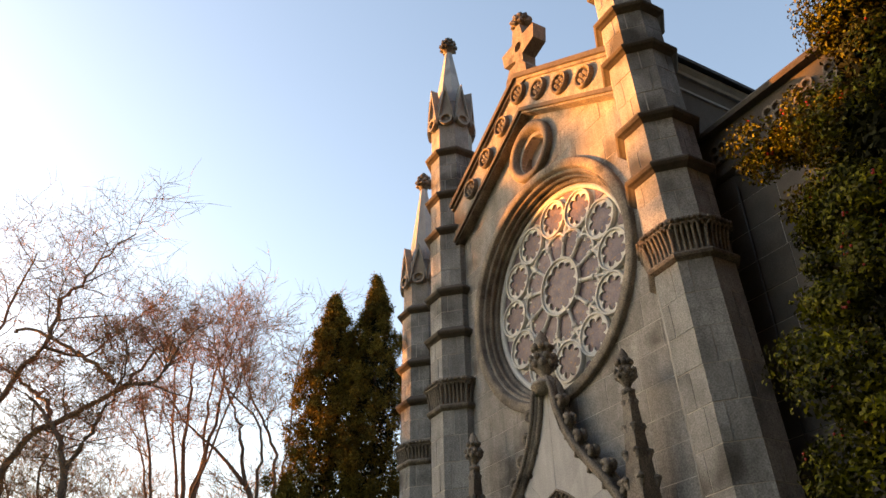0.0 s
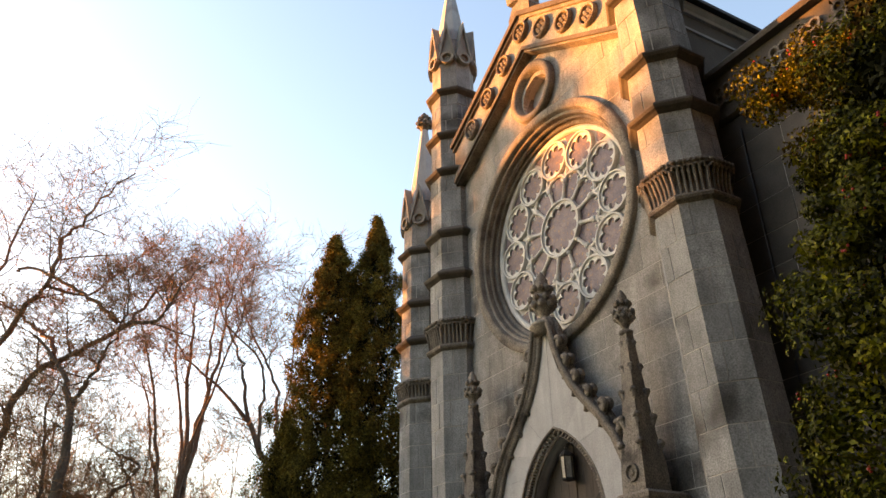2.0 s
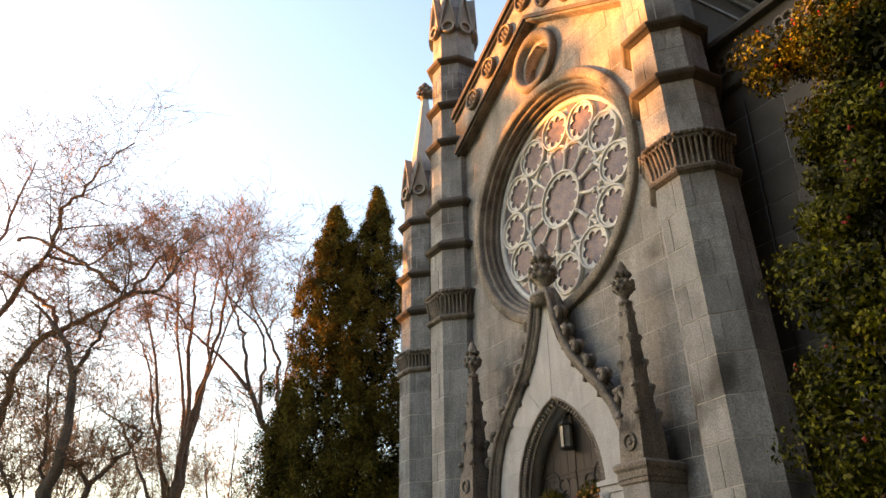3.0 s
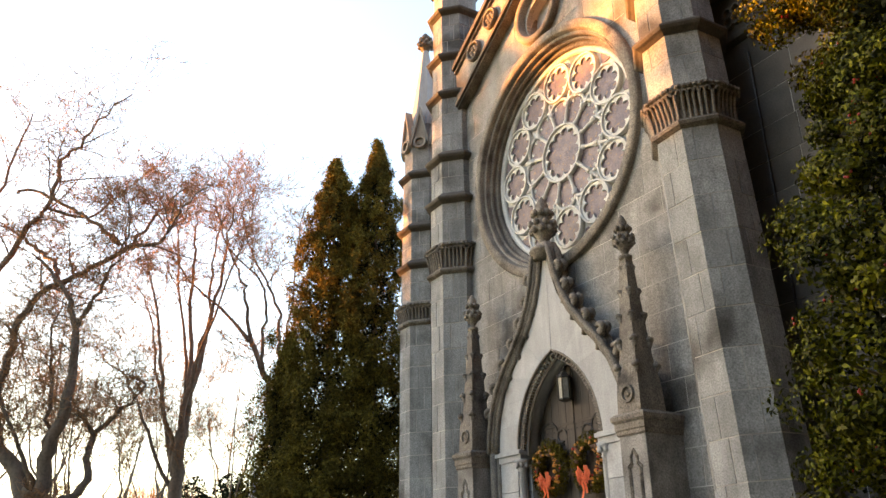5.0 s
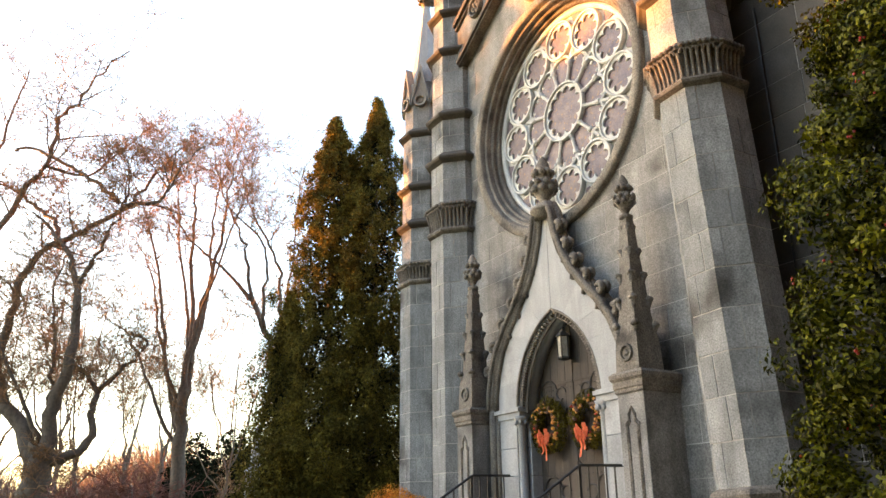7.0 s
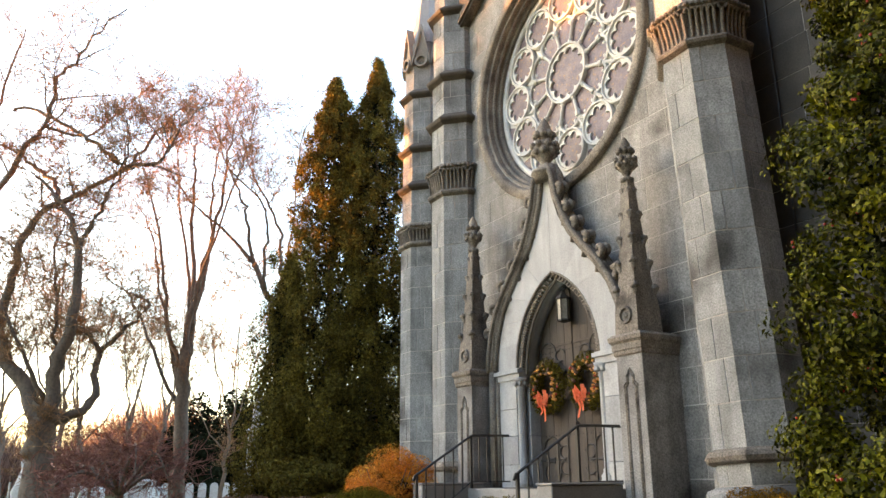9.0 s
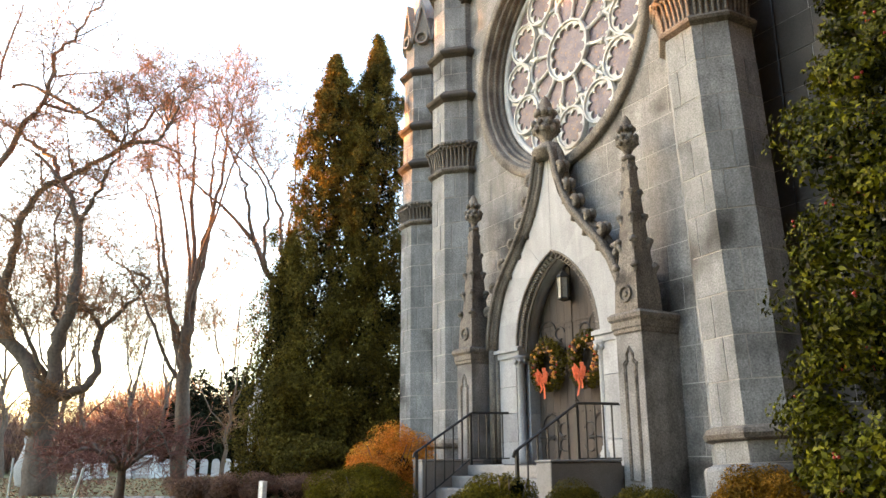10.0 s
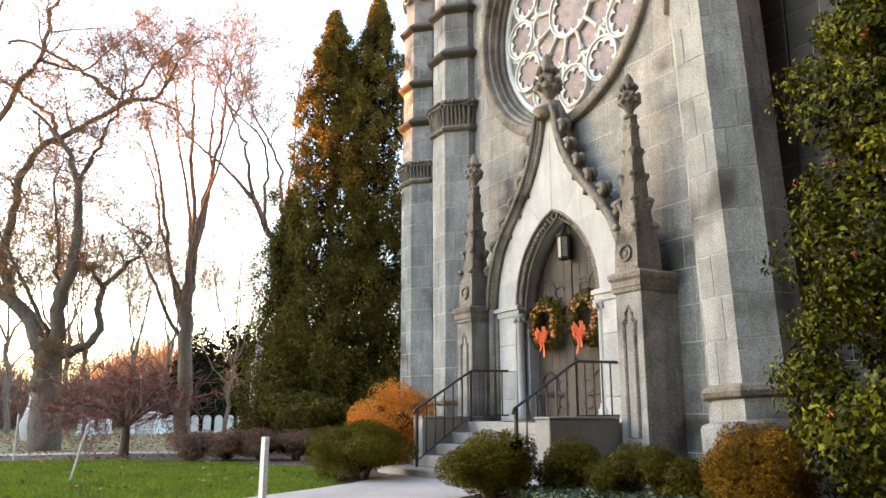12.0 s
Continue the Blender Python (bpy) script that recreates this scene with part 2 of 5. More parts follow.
def string_course(parent, z, a, out=0.1, h=0.2, mat=DARKCAP):
    """A dripstone round the shaft: a weathered slope over a rounded, undercut nose."""
    bm = bmesh.new()
    prof = [(a - 0.12, z - h * 0.55), (a + 0.01, z - h * 0.55), (a + out * 0.45, z - h * 0.4), (a + out * 0.8, z - h * 0.3), (a + out, z - h * 0.12), (a + out, z + h * 0.02),
            (a + out * 0.85, z + h * 0.1), (a - 0.02, z + h * 0.62), (a - 0.12, z + h * 0.62)]
    lathe(bm, prof, 8, OCT, apothem=True)
    return part("string_course", bm, mat, parent, "dark weathered dripstone moulding")


def corbel_band(parent, z0, z1, a, faces=range(8)):
    """The band of small round-headed arches on ribs under the upper shaft."""
    bm = bmesh.new()
    lathe(bm, [(a - 0.1, z0 - 0.07), (a + 0.005, z0 - 0.07), (a + 0.07, z0 - 0.03), (a + 0.085, z0 + 0.01), (a + 0.06, z0 + 0.05), (a + 0.01, z0 + 0.07), (a + 0.01, z1), (a + 0.1, z1 + 0.02), (a + 0.115, z1 + 0.07), (a + 0.07, z1 + 0.14), (a - 0.1, z1 + 0.16)], 8, OCT, apothem=True)
    part("corbel_table", bm, DRESSED, parent)
    k = math.tan(OCT)
    rib = bmesh.new()
    tube(rib, [(0, -0.01, z0 + 0.04), (0, -0.03, (z0 + z1) / 2), (0, -0.075, z1 - 0.03)], [0.02, 0.022, 0.026], 8)
    me_rib = bpy.data.meshes.new("rib")
    rib.to_mesh(me_rib)
    rib.free()
    me_rib.materials.append(DRESSED)
    hood = bmesh.new()
    arc = []
    for i in range(7):
        t0 = math.pi * i / 6
        arc.append((0.036 * math.cos(t0), -0.085 - 0.025 * math.sin(t0), z1 - 0.04 + 0.05 * math.sin(t0)))
    tube(hood, arc, 0.02, 6)
    blob(hood, (0, -0.115, z1 + 0.07), 0.055, 1, 0.0, (1.0, 0.9, 0.75))
    me_hood = bpy.data.meshes.new("arch_head")
    hood.to_mesh(me_hood)
    hood.free()
    me_hood.materials.append(DRESSED)
    for f in faces:
        for u in (-1, -0.66, -0.33, 0.0, 0.33, 0.66):
            ob = new("rib", me_rib)
            ob.parent = parent
            ob.matrix_basis = pose(0, 0, 0, 0, 0, 45 * f + (0 if u > -1 else -22.5)) @ pose((u if u > -1 else 0) * k * a, -a * (1 if u > -1 else 1.08), 0)
        for u in (-0.83, -0.5, -0.17, 0.17, 0.5, 0.83):
            ob = new("arch_head", me_hood)
            ob.parent = parent
            ob.matrix_basis = pose(0, 0, 0, 0, 0, 45 * f) @ pose(u * k * a, -a, 0)


def leaf_finial(bm, x, y, z, s, fat=1.0):
    """A knob of curled leaves on a neck, with a budded tip; s is its height."""
    prof = [(0.07, -0.1), (0.1, -0.02), (0.07, 0.05), (0.12, 0.15), (0.22, 0.28), (0.24, 0.38), (0.15, 0.5), (0.11, 0.55), (0.17, 0.62), (0.13, 0.72), (0.12, 0.82), (0.05, 0.95), (0.01, 1.0)]
    lathe(bm, [(r * s * (fat if zz > 0.1 else 1), z + zz * s) for r, zz in prof], 12, cx=x, cy=y)
    for zz, rr, n in ((0.3, 0.2, 8), (0.42, 0.22, 8), (0.64, 0.16, 8)):
        for i in range(n):
            a = 2 * math.pi * (i + (0.5 if zz == 0.42 else 0)) / n
            blob(bm, (x + rr * s * fat * math.cos(a), y + rr * s * fat * math.sin(a), z + zz * s), 0.075 * s * fat, 1, 0.3, (1, 1, 1.1))


GABLET = material("light_buff_stone", (0.33, 0.3, 0.255), (0.23, 0.2, 0.17), 2.0, 0.85, 0.4, 45)


def pinnacle(parent, z, a, tip, gab=2.0):
    """Octagonal body with a ring of gablets and a stone spire with a leafy finial; z is its foot."""
    bm = bmesh.new()
    lathe(bm, [(a, z), (a, z + gab * 0.75), (a * 0.8, z + gab * 0.8)], 8, OCT, apothem=True)
    part("pinnacle_body", bm, ASHLAR, parent)
    bm = bmesh.new()
    lathe(bm, [(a * 0.82, z + gab * 0.55), (a * 0.78, z + gab * 0.85), (0.1, tip - 0.68), (0.09, tip - 0.6)], 8, OCT, apothem=True)
    part("spire", bm, PALE, parent, "pale tapering stone spire")
    bm = bmesh.new()
    leaf_finial(bm, 0, 0, tip - 0.62, 0.66, 1.35)
    part("finial", bm, DRESSED, parent, "carved leafy finial")
    k = math.tan(OCT) * a
    g = bmesh.new()
    w = k * 1.08
    base, top = z + gab * 0.42, z + gab
    for s in (-1, 1):
        prism(g, [(s * w, base - 0.05), (s * w, base + 0.12), (0, top + 0.06), (0, top - 0.14)] if s > 0 else [(0, top - 0.14), (0, top + 0.06), (s * w, base + 0.12), (s * w, base - 0.05)], -a - 0.1, -a + 0.1)
    prism(g, [(-w * 0.85, base), (w * 0.85, base), (0, top - 0.1)], -a - 0.035, -a + 0.1)
    hoop(g, [(0.115, -a - 0.11), (0.17, -a - 0.12), (0.17, -a + 0.02), (0.115, -a + 0.02)], base + 0.05, 20)
    hoop(g, [(0.02, -a - 0.06), (0.055, -a - 0.06), (0.055, -a), (0.02, -a)], base + 0.05, 8)
    for f in range(8):
        if f == 0:
            first = part("gablet", g, GABLET, parent)
        else:
            ob = new("gablet", first.data)
            ob.parent = parent
            ob.matrix_basis = pose(0, 0, 0, 0, 0, 45 * f)


def octagon_tower(x, y, stages, cap, label, tip, ground_z=0.0, faces=(6, 7, 0, 1, 2), shaft=0.59, group="front towers", seed=1, plinth=True, gab=2.0, course=0.5):
    """stages: (foot, apothem) of each part of the shaft above its corbel band, the last with the pinnacle's foot."""
    t = thing("octagonal_tower", label, "tower", group, loc=(x, y, 0))
    core = bmesh.new()
    prof = [(shaft - 0.006, 0.0), (shaft - 0.006, cap[0])]
    for (z0, a), (z1, _) in zip(stages, stages[1:]):
        prof += [(a - 0.006, z0), (a - 0.006, z1)]
    lathe(core, prof, 8, OCT, apothem=True)
    part("core", core, MORTAR, t, "pale mortar joints")
    foot = 0.0
    if plinth:
        bm = bmesh.new()
        lathe(bm, [(shaft + 0.15, -0.1), (shaft + 0.15, 0.76), (shaft + 0.13, 0.8), (shaft + 0.03, 0.835), (shaft - 0.05, 0.835)], 8, OCT, apothem=True)
        part("plinth", bm, TOWER, t)
        bm = bmesh.new()
        lathe(bm, [(shaft - 0.05, 1.08), (shaft + 0.02, 1.08), (shaft + 0.09, 1.11), (shaft + 0.115, 1.165), (shaft + 0.09, 1.22), (shaft + 0.01, 1.255), (shaft - 0.05, 1.255)], 8, OCT, apothem=True)
        part("base_moulding", bm, DRESSED, t, "rounded torus base moulding")
        stone_courses(t, 0.835, 1.085, shaft, faces, TOWER, 0.25, seed)
        foot = 1.25
    stone_courses(t, foot, cap[0] - 0.06, shaft, faces, TOWER, course, seed)
    corbel_band(t, cap[0], cap[1], shaft, faces)
    for i, ((z0, a), (z1, _)) in enumerate(zip(stages, stages[1:])):
        stone_courses(t, z0, z1, a, faces, TOWER, 0.46, seed + i + 1)
        string_course(t, z1, a, 0.13, 0.22)
    pinnacle(t, stages[-1][0] + 0.08, stages[-1][1] - 0.01, tip, gab)
    return t


STAGES = [(7.08, 0.575), (8.08, 0.56), (9.08, 0.54), (10.65, 0.515), (11.65, 0.495), (12.92, 0.48)]
TOWER_X, TOWER_Y = 3.28, 0.26
octagon_tower(-TOWER_X, TOWER_Y, STAGES, (6.46, 6.92), "tall octagonal granite buttress tower with a slender stone pinnacle", 17.2, seed=1)
east = octagon_tower(3.3, 0.22, [(z, a - 0.03) for z, a in STAGES], (6.46, 6.92), "tall octagonal granite buttress tower, its top lit by low sun", 17.2, seed=7, shaft=0.55)
LOW = [(6.78, 0.58), (7.72, 0.565), (8.7, 0.55), (10.16, 0.53)]
octagon_tower(-6.18, 1.05, LOW, (6.25, 6.6), "lower octagonal corner tower of bluish granite beside the aisle", 14.8, seed=3, shaft=0.6, group="aisle towers", gab=1.8)
# the east tower draws in towards the nave as it rises
east.matrix_basis = pose(3.3, 0.22, 4.5, 0, -2.63, 0) @ pose(0, 0, -4.5)

# ---- stones, rose window and gable of the front ----
# the sky's reflection is put into this glass as a pale base colour
SKYGLASS = material("leaded_glass_painted_sky", (0.42, 0.42, 0.43), (0.3, 0.3, 0.32), 5.0, 0.3, 0.3, 40, spec=0.5)
GLASSDARK = material("leaded_stained_glass", (0.17, 0.125, 0.135), (0.07, 0.06, 0.085), 7.0, 0.42, 1.0, 30, spots=((0.26, 0.15, 0.085), 14.0, 0.56), spec=0.3, detail=2.0)
IRON = material("black_wrought_iron", (0.018, 0.016, 0.015), (0.03, 0.026, 0.022), 8, 0.5, 0.2, 80, spec=0.5)
DOORWOOD = material("weathered_brown_door_boards", (0.085, 0.068, 0.055), (0.055, 0.044, 0.036), 3.0, 0.75, 0.35, 60, stretch=(6, 6, 0.5), random_tone=0.12)
STEP = material("pale_granite_steps", (0.34, 0.315, 0.285), (0.255, 0.234, 0.212), 2.5, 0.85, 0.3, 80, spots=((0.26, 0.23, 0.2), 1.6, 0.6), random_tone=0.06)
MILK = material("frosted_lantern_glass", (0.36, 0.33, 0.27), (0.27, 0.25, 0.21), 6, 0.5, 0.0, 40)
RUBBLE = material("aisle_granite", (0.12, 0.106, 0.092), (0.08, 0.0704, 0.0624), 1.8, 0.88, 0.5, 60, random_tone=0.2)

rnd = random.Random(4)
z, row = 0.0, 0
while z < 12.4:
    h = 0.49 if row % 3 else 0.43
    for side in (-1, 1):
        x = 0.0
        edge = 0.45 + 0.4 * ((row + (side > 0)) % 2)
        while x < 2.72:
            nx = min(2.72, edge)
            bm = bmesh.new()
            front = rnd.uniform(-0.003, 0.002)
            if wall_piece(bm, x + 0.007 if x else 0.0, nx - 0.007, z + 0.007, z + h - 0.007, front, 0.1, side, step=0.07):
                link("stone", bm, ASHLAR, nave_wall)
            else:
                bm.free()
            x, edge = nx, nx + rnd.uniform(0.7, 1.15)
    z += h
    row += 1

rose = thing("rose_window", "large round stained glass rose window with white stone tracery", "window", loc=(0, WALL_Y - 0.03, 0))
GY = 0.372                                # the glass
bm = bmesh.new()
hoop(bm, [(2.36, 0.05), (2.36, -0.05), (2.34, -0.075), (2.2, -0.075), (2.18, -0.055), (2.165, 0.01), (2.15, 0.04), (2.13, 0.02), (2.105, 0.025), (2.095, 0.05), (2.1, 0.09), (2.08, 0.13), (2.1, 0.45), (2.36, 0.45)], ROSE_Z, 96)
part("outer_moulding", bm, DRESSED, rose, "rounded outer stone ring", True)
bm = bmesh.new()
hoop(bm, [(2.1, 0.13), (2.06, 0.12), (2.035, 0.14), (2.035, 0.18), (2.055, 0.21), (2.02, 0.23), (1.985, 0.225), (1.97, 0.25), (1.975, 0.29), (1.95, 0.33), (1.95, 0.45), (2.1, 0.45)], ROSE_Z, 96)
part("inner_moulding", bm, DRESSED, rose, "", True)
bm = bmesh.new()
hoop(bm, [(1.97, 0.3), (1.88, 0.31), (1.87, 0.36), (1.87, 0.44), (1.97, 0.44)], ROSE_Z, 96)
part("rim", bm, TRACERY, rose, "white stone rim of the tracery", True)
# joints of the outer ring
for i in range(16):
    a = 2 * math.pi * (i + 0.5) / 16
    bm = bmesh.new()
    tube(bm, [(2.362 * math.cos(a), -0.04, ROSE_Z + 2.362 * math.sin(a)), (2.34 * math.cos(a), -0.074, ROSE_Z + 2.34 * math.sin(a)), (2.2 * math.cos(a), -0.074, ROSE_Z + 2.2 * math.sin(a))], 0.005, 4)
    part("joint", bm, DARKCAP, rose)


def foil_ring(bm, r_out, r_in, cusp, n, y0, y1, steps=8):
    """A flat ring whose inner edge is cut into n foils with pointed cusps, with a raised rim."""
    m = n * steps
    outer, inner = [], []
    for i in range(m):
        a = 2 * math.pi * i / m
        r = r_in - cusp * (1 - abs(math.sin(n * a / 2)) ** 0.6)
        outer.append((r_out * math.cos(a), r_out * math.sin(a)))
        inner.append((r * math.cos(a), r * math.sin(a)))
    layers = [[bm.verts.new((x, y, zz)) for x, zz in ring] for y in (y0, y1) for ring in (outer, inner)]
    fo, fi, bo, bi = layers
    for i in range(m):
        j = (i + 1) % m
        bm.faces.new((fo[i], fo[j], fi[j], fi[i]))
        bm.faces.new((fi[i], fi[j], bi[j], bi[i]))
        bm.faces.new((bo[i], bi[i], bi[j], bo[j]))
        bm.faces.new((fo[i], bo[i], bo[j], fo[j]))
    hoop(bm, [(r_out - 0.05, y0 + 0.01), (r_out - 0.035, y0 - 0.035), (r_out - 0.005, y0 - 0.035), (r_out + 0.008, y0 + 0.01)], 0, m)


def pane(parent, outline, x, zz, turn, y=GY):
    bm = bmesh.new()
    prism(bm, outline, -0.008, 0.008)
    ob = part("pane", bm, GLASSDARK, parent)
    ob.matrix_basis = Matrix.Translation((x, y, zz)) @ Matrix.Rotation(-turn, 4, "Y")
    return ob


def disc(r, n=32):
    return [(r * math.cos(2 * math.pi * i / n), r * math.sin(2 * math.pi * i / n)) for i in range(n)]


bm = bmesh.new()
foil_ring(bm, 0.56, 0.475, 0.09, 12, 0.32, 0.385)
hub = part("hub_ring", bm, TRACERY, rose, "scalloped centre ring")
hub.location = (0, 0, ROSE_Z)
pane(rose, disc(0.5), 0, ROSE_Z, 0)
ROUND = 1.475                            # distance of the outer roundels from the middle
me_round = me_spoke = me_head = None
for i in range(12):
    a = 2 * math.pi * i / 12
    x, zz = ROUND * math.cos(a), ROSE_Z + ROUND * math.sin(a)
    if me_round is None:
        bm = bmesh.new()
        foil_ring(bm, 0.386, 0.31, 0.095, 8, 0.33, 0.385, 8)
        ob = part("roundel", bm, TRACERY, rose)
        me_round = ob.data
    else:
        ob = new("roundel", me_round)
        ob.parent = rose
    ob.matrix_basis = Matrix.Translation((x, 0, zz)) @ Matrix.Rotation(-a, 4, "Y")
    pane(rose, disc(0.33), x, zz, a)
    # petal light with its cusped round head
    if me_head is None:
        bm = bmesh.new()
        w0, w1 = 0.13, 0.265
        arc = []
        for k in range(13):
            t = math.pi * (k / 12 - 0.5)
            arc.append((0.93 + 0.17 * math.cos(t), w1 * math.sin(t) * 0.95))
        tube(bm, [(u, 0.35, v) for u, v in arc], 0.032, 6)
        for u, v in ((0.84, -0.2), (0.98, -0.12), (0.98, 0.12), (0.84, 0.2)):
            blob(bm, (u, 0.37, v), 0.038, 1, 0, (1.2, 0.7, 1))
        ob = part("petal_head", bm, TRACERY, rose)
        me_head = ob.data
    else:
        ob = new("petal_head", me_head)
        ob.parent = rose
    ob.matrix_basis = Matrix.Translation((0, 0, ROSE_Z)) @ Matrix.Rotation(-a, 4, "Y")
    pane(rose, [(0.55, -0.115), (0.86, -0.2), (0.95, -0.19), (1.02, -0.1), (1.07, 0), (1.02, 0.1), (0.95, 0.19), (0.86, 0.2), (0.55, 0.115)], 0, ROSE_Z, a)
    # colonnette between two petals
    b = 2 * math.pi * (i + 0.5) / 12
    if me_spoke is None:
        bm = bmesh.new()
        tube(bm, [(0.54, 0.34, 0), (0.6, 0.34, 0), (0.62, 0.34, 0), (0.86, 0.34, 0), (0.88, 0.34, 0), (0.94, 0.34, 0), (0.97, 0.34, 0)], [0.05, 0.05, 0.034, 0.034, 0.052, 0.06, 0.05], 8)
        tube(bm, [(0.96, 0.37, 0), (1.2, 0.37, 0)], [0.06, 0.03], 6)
        ob = part("colonnette", bm, TRACERY, rose)
        me_spoke = ob.data
    else:
        ob = new("colonnette", me_spoke)
        ob.parent = rose
    ob.matrix_basis = Matrix.Translation((0, 0, ROSE_Z)) @ Matrix.Rotation(-b, 4, "Y")
    # small lights between the roundels and the rim
    pane(rose, [(1.7, -0.035), (1.86, -0.15), (1.875, 0.0), (1.86, 0.15), (1.7, 0.035)], 0, ROSE_Z, b)
bm = bmesh.new()
hoop(bm, [(0.5, 0.388), (1.9, 0.388), (1.9, 0.44), (0.5, 0.44)], ROSE_Z, 64)
part("tracery_plate", bm, TRACERY, rose, "flat white stone between the lights")

# round window in the gable
oc = thing("round_window", "small round window with a plain stone surround", "window", loc=(-0.02, 0.1, 0.06))
bm = bmesh.new()
hoop(bm, [(0.66, 0.05), (0.66, -0.06), (0.6, -0.09), (0.54, -0.075), (0.5, -0.05), (0.38, 0.24), (0.38, 0.42), (0.66, 0.42)], OC_Z, 56)
part("surround", bm, DRESSED, oc, "", True)
bm = bmesh.new()
prism(bm, [(x, OC_Z + zz) for x, zz in disc(0.4)], 0.3, 0.32)
part("pane", bm, SKYGLASS, oc, "leaded glass coloured pale for the reflected sky")

# gable frieze, copings, roundels
gable_top = thing("gable_parapet", "sloping stone parapet with a frieze of carved roundels", "parapet")


def raking(name, up, down, y0, y1, mat, label=""):
    for s in (-1, 1):
        bm = bmesh.new()
        xe = 2.78
        prism(bm, [(0, APEX + up), (s * xe, APEX + up - SLOPE * xe), (s * xe, APEX - down - SLOPE * xe), (0, APEX - down)], y0, y1)
        part(name, bm, mat, gable_top, label)


raking("coping", 0.06, 0.06, -0.17, 0.55, DARKCAP, "dark projecting coping stone")
raking("coping_roll", -0.06, 0.13, -0.11, 0.5, DRESSED)
raking("frieze", -0.13, 0.86, -0.05, 0.45, ASHLAR)
raking("string", -0.86, 0.95, -0.1, 0.3, DARKCAP)
raking("string_roll", -0.95, 1.0, -0.05, 0.3, DRESSED)
me = None
for k in (-3, -2, -1, 0, 1, 2, 3):
    x = 0.66 * k
    if me is None:
        bm = bmesh.new()
        hoop(bm, [(0.17, -0.03), (0.185, -0.09), (0.215, -0.1), (0.235, -0.06), (0.235, 0.0), (0.17, 0.0)], 0, 28)
        for q in range(6):
            a = 2 * math.pi * q / 6
            blob(bm, (0.1 * math.cos(a), -0.045, 0.1 * math.sin(a)), 0.058, 1, 0.1, (1, 0.7, 1))
        blob(bm, (0, -0.05, 0), 0.045, 1)
        ob = part("roundel", bm, DRESSED, gable_top)
        me = ob.data
    else:
        ob = new("roundel", me)
        ob.parent = gable_top
    ob.location = (x, -0.05, 12.37 - SLOPE * abs(x))

cross = thing("gable_cross", "weathered pierced stone cross with a leafy finial on the gable", "cross", loc=(0, 0.2, 0))
bm = bmesh.new()
prism(bm, [(-0.36, 12.55), (0.36, 12.55), (0.36, 12.95), (0.2, 13.2), (-0.2, 13.2), (-0.36, 12.95)], -0.3, 0.25)
part("pedestal", bm, DRESSED, cross)
bm = bmesh.new()
arm = [(-0.12, 13.15), (0.12, 13.15), (0.14, 13.5), (0.55, 13.62), (0.6, 14.0), (0.2, 14.02), (0.13, 14.4), (-0.13, 14.4), (-0.2, 14.02), (-0.6, 14.0), (-0.55, 13.62), (-0.14, 13.5)]
ring_pts = [(0.12 * math.cos(2 * math.pi * (i - 0.5) / 12 - math.pi / 2), 13.8 + 0.13 * math.sin(2 * math.pi * (i - 0.5) / 12 - math.pi / 2)) for i in range(12)]
for y, flip in ((-0.17, False), (0.17, True)):
    o = [bm.verts.new((x, y, zz)) for x, zz in arm]
    r = [bm.verts.new((x, y, zz)) for x, zz in ring_pts]
    for i in range(12):
        j = (i + 1) % 12
        bm.faces.new((o[i], o[j], r[j], r[i]))
    if flip:
        for i in range(12):
            j = (i + 1) % 12
            bm.faces.new((o[i], o[j], o0[j], o0[i]))
            bm.faces.new((r[i], r[j], r0[j], r0[i]))
    o0, r0 = o, r
part("cross", bm, DRESSED, cross, "thick cross with a round hole at its middle")
bm = bmesh.new()
leaf_finial(bm, 0, 0, 14.34, 0.62, 1.55)
part("finial", bm, DRESSED, cross)

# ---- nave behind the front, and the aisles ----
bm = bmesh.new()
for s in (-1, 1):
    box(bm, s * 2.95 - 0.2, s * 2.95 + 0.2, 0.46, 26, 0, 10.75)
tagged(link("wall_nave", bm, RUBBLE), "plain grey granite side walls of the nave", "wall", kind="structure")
bm = bmesh.new()
for s in (-1, 1):
    prism(bm, [(s * 2.9, 10.72), (s * 3.2, 10.72), (s * 3.2, 10.8), (s * 3.26, 10.86), (s * 3.26, 10.92), (s * 2.9, 10.92)], 0.47, 26)
    prism(bm, [(s * 2.9, 10.35), (s * 3.18, 10.35), (s * 3.18, 10.4), (s * 2.9, 10.4)], 0.47, 26)
tagged(link("trim", bm, PALE), "pale stone eaves cornice along the nave", "trim", kind="structure")
bm = bmesh.new()
prism(bm, [(-3.36, 10.93), (0, 12.7), (3.36, 10.93), (3.36, 11.0), (0, 12.8), (-3.36, 11.0)], 0.56, 26)
tagged(link("roof", bm, ROOFSLATE), "dark slate nave roof with a plain edge", "roof", kind="structure")
bm = bmesh.new()
box(bm, -2.75, 2.75, 25.7, 26, 0, 12)
box(bm, -2.74, 2.74, 0.6, 25.7, 0.0, 0.05)
tagged(link("wall_back", bm, MORTAR), "plain back wall and floor of the nave", "wall", kind="structure")

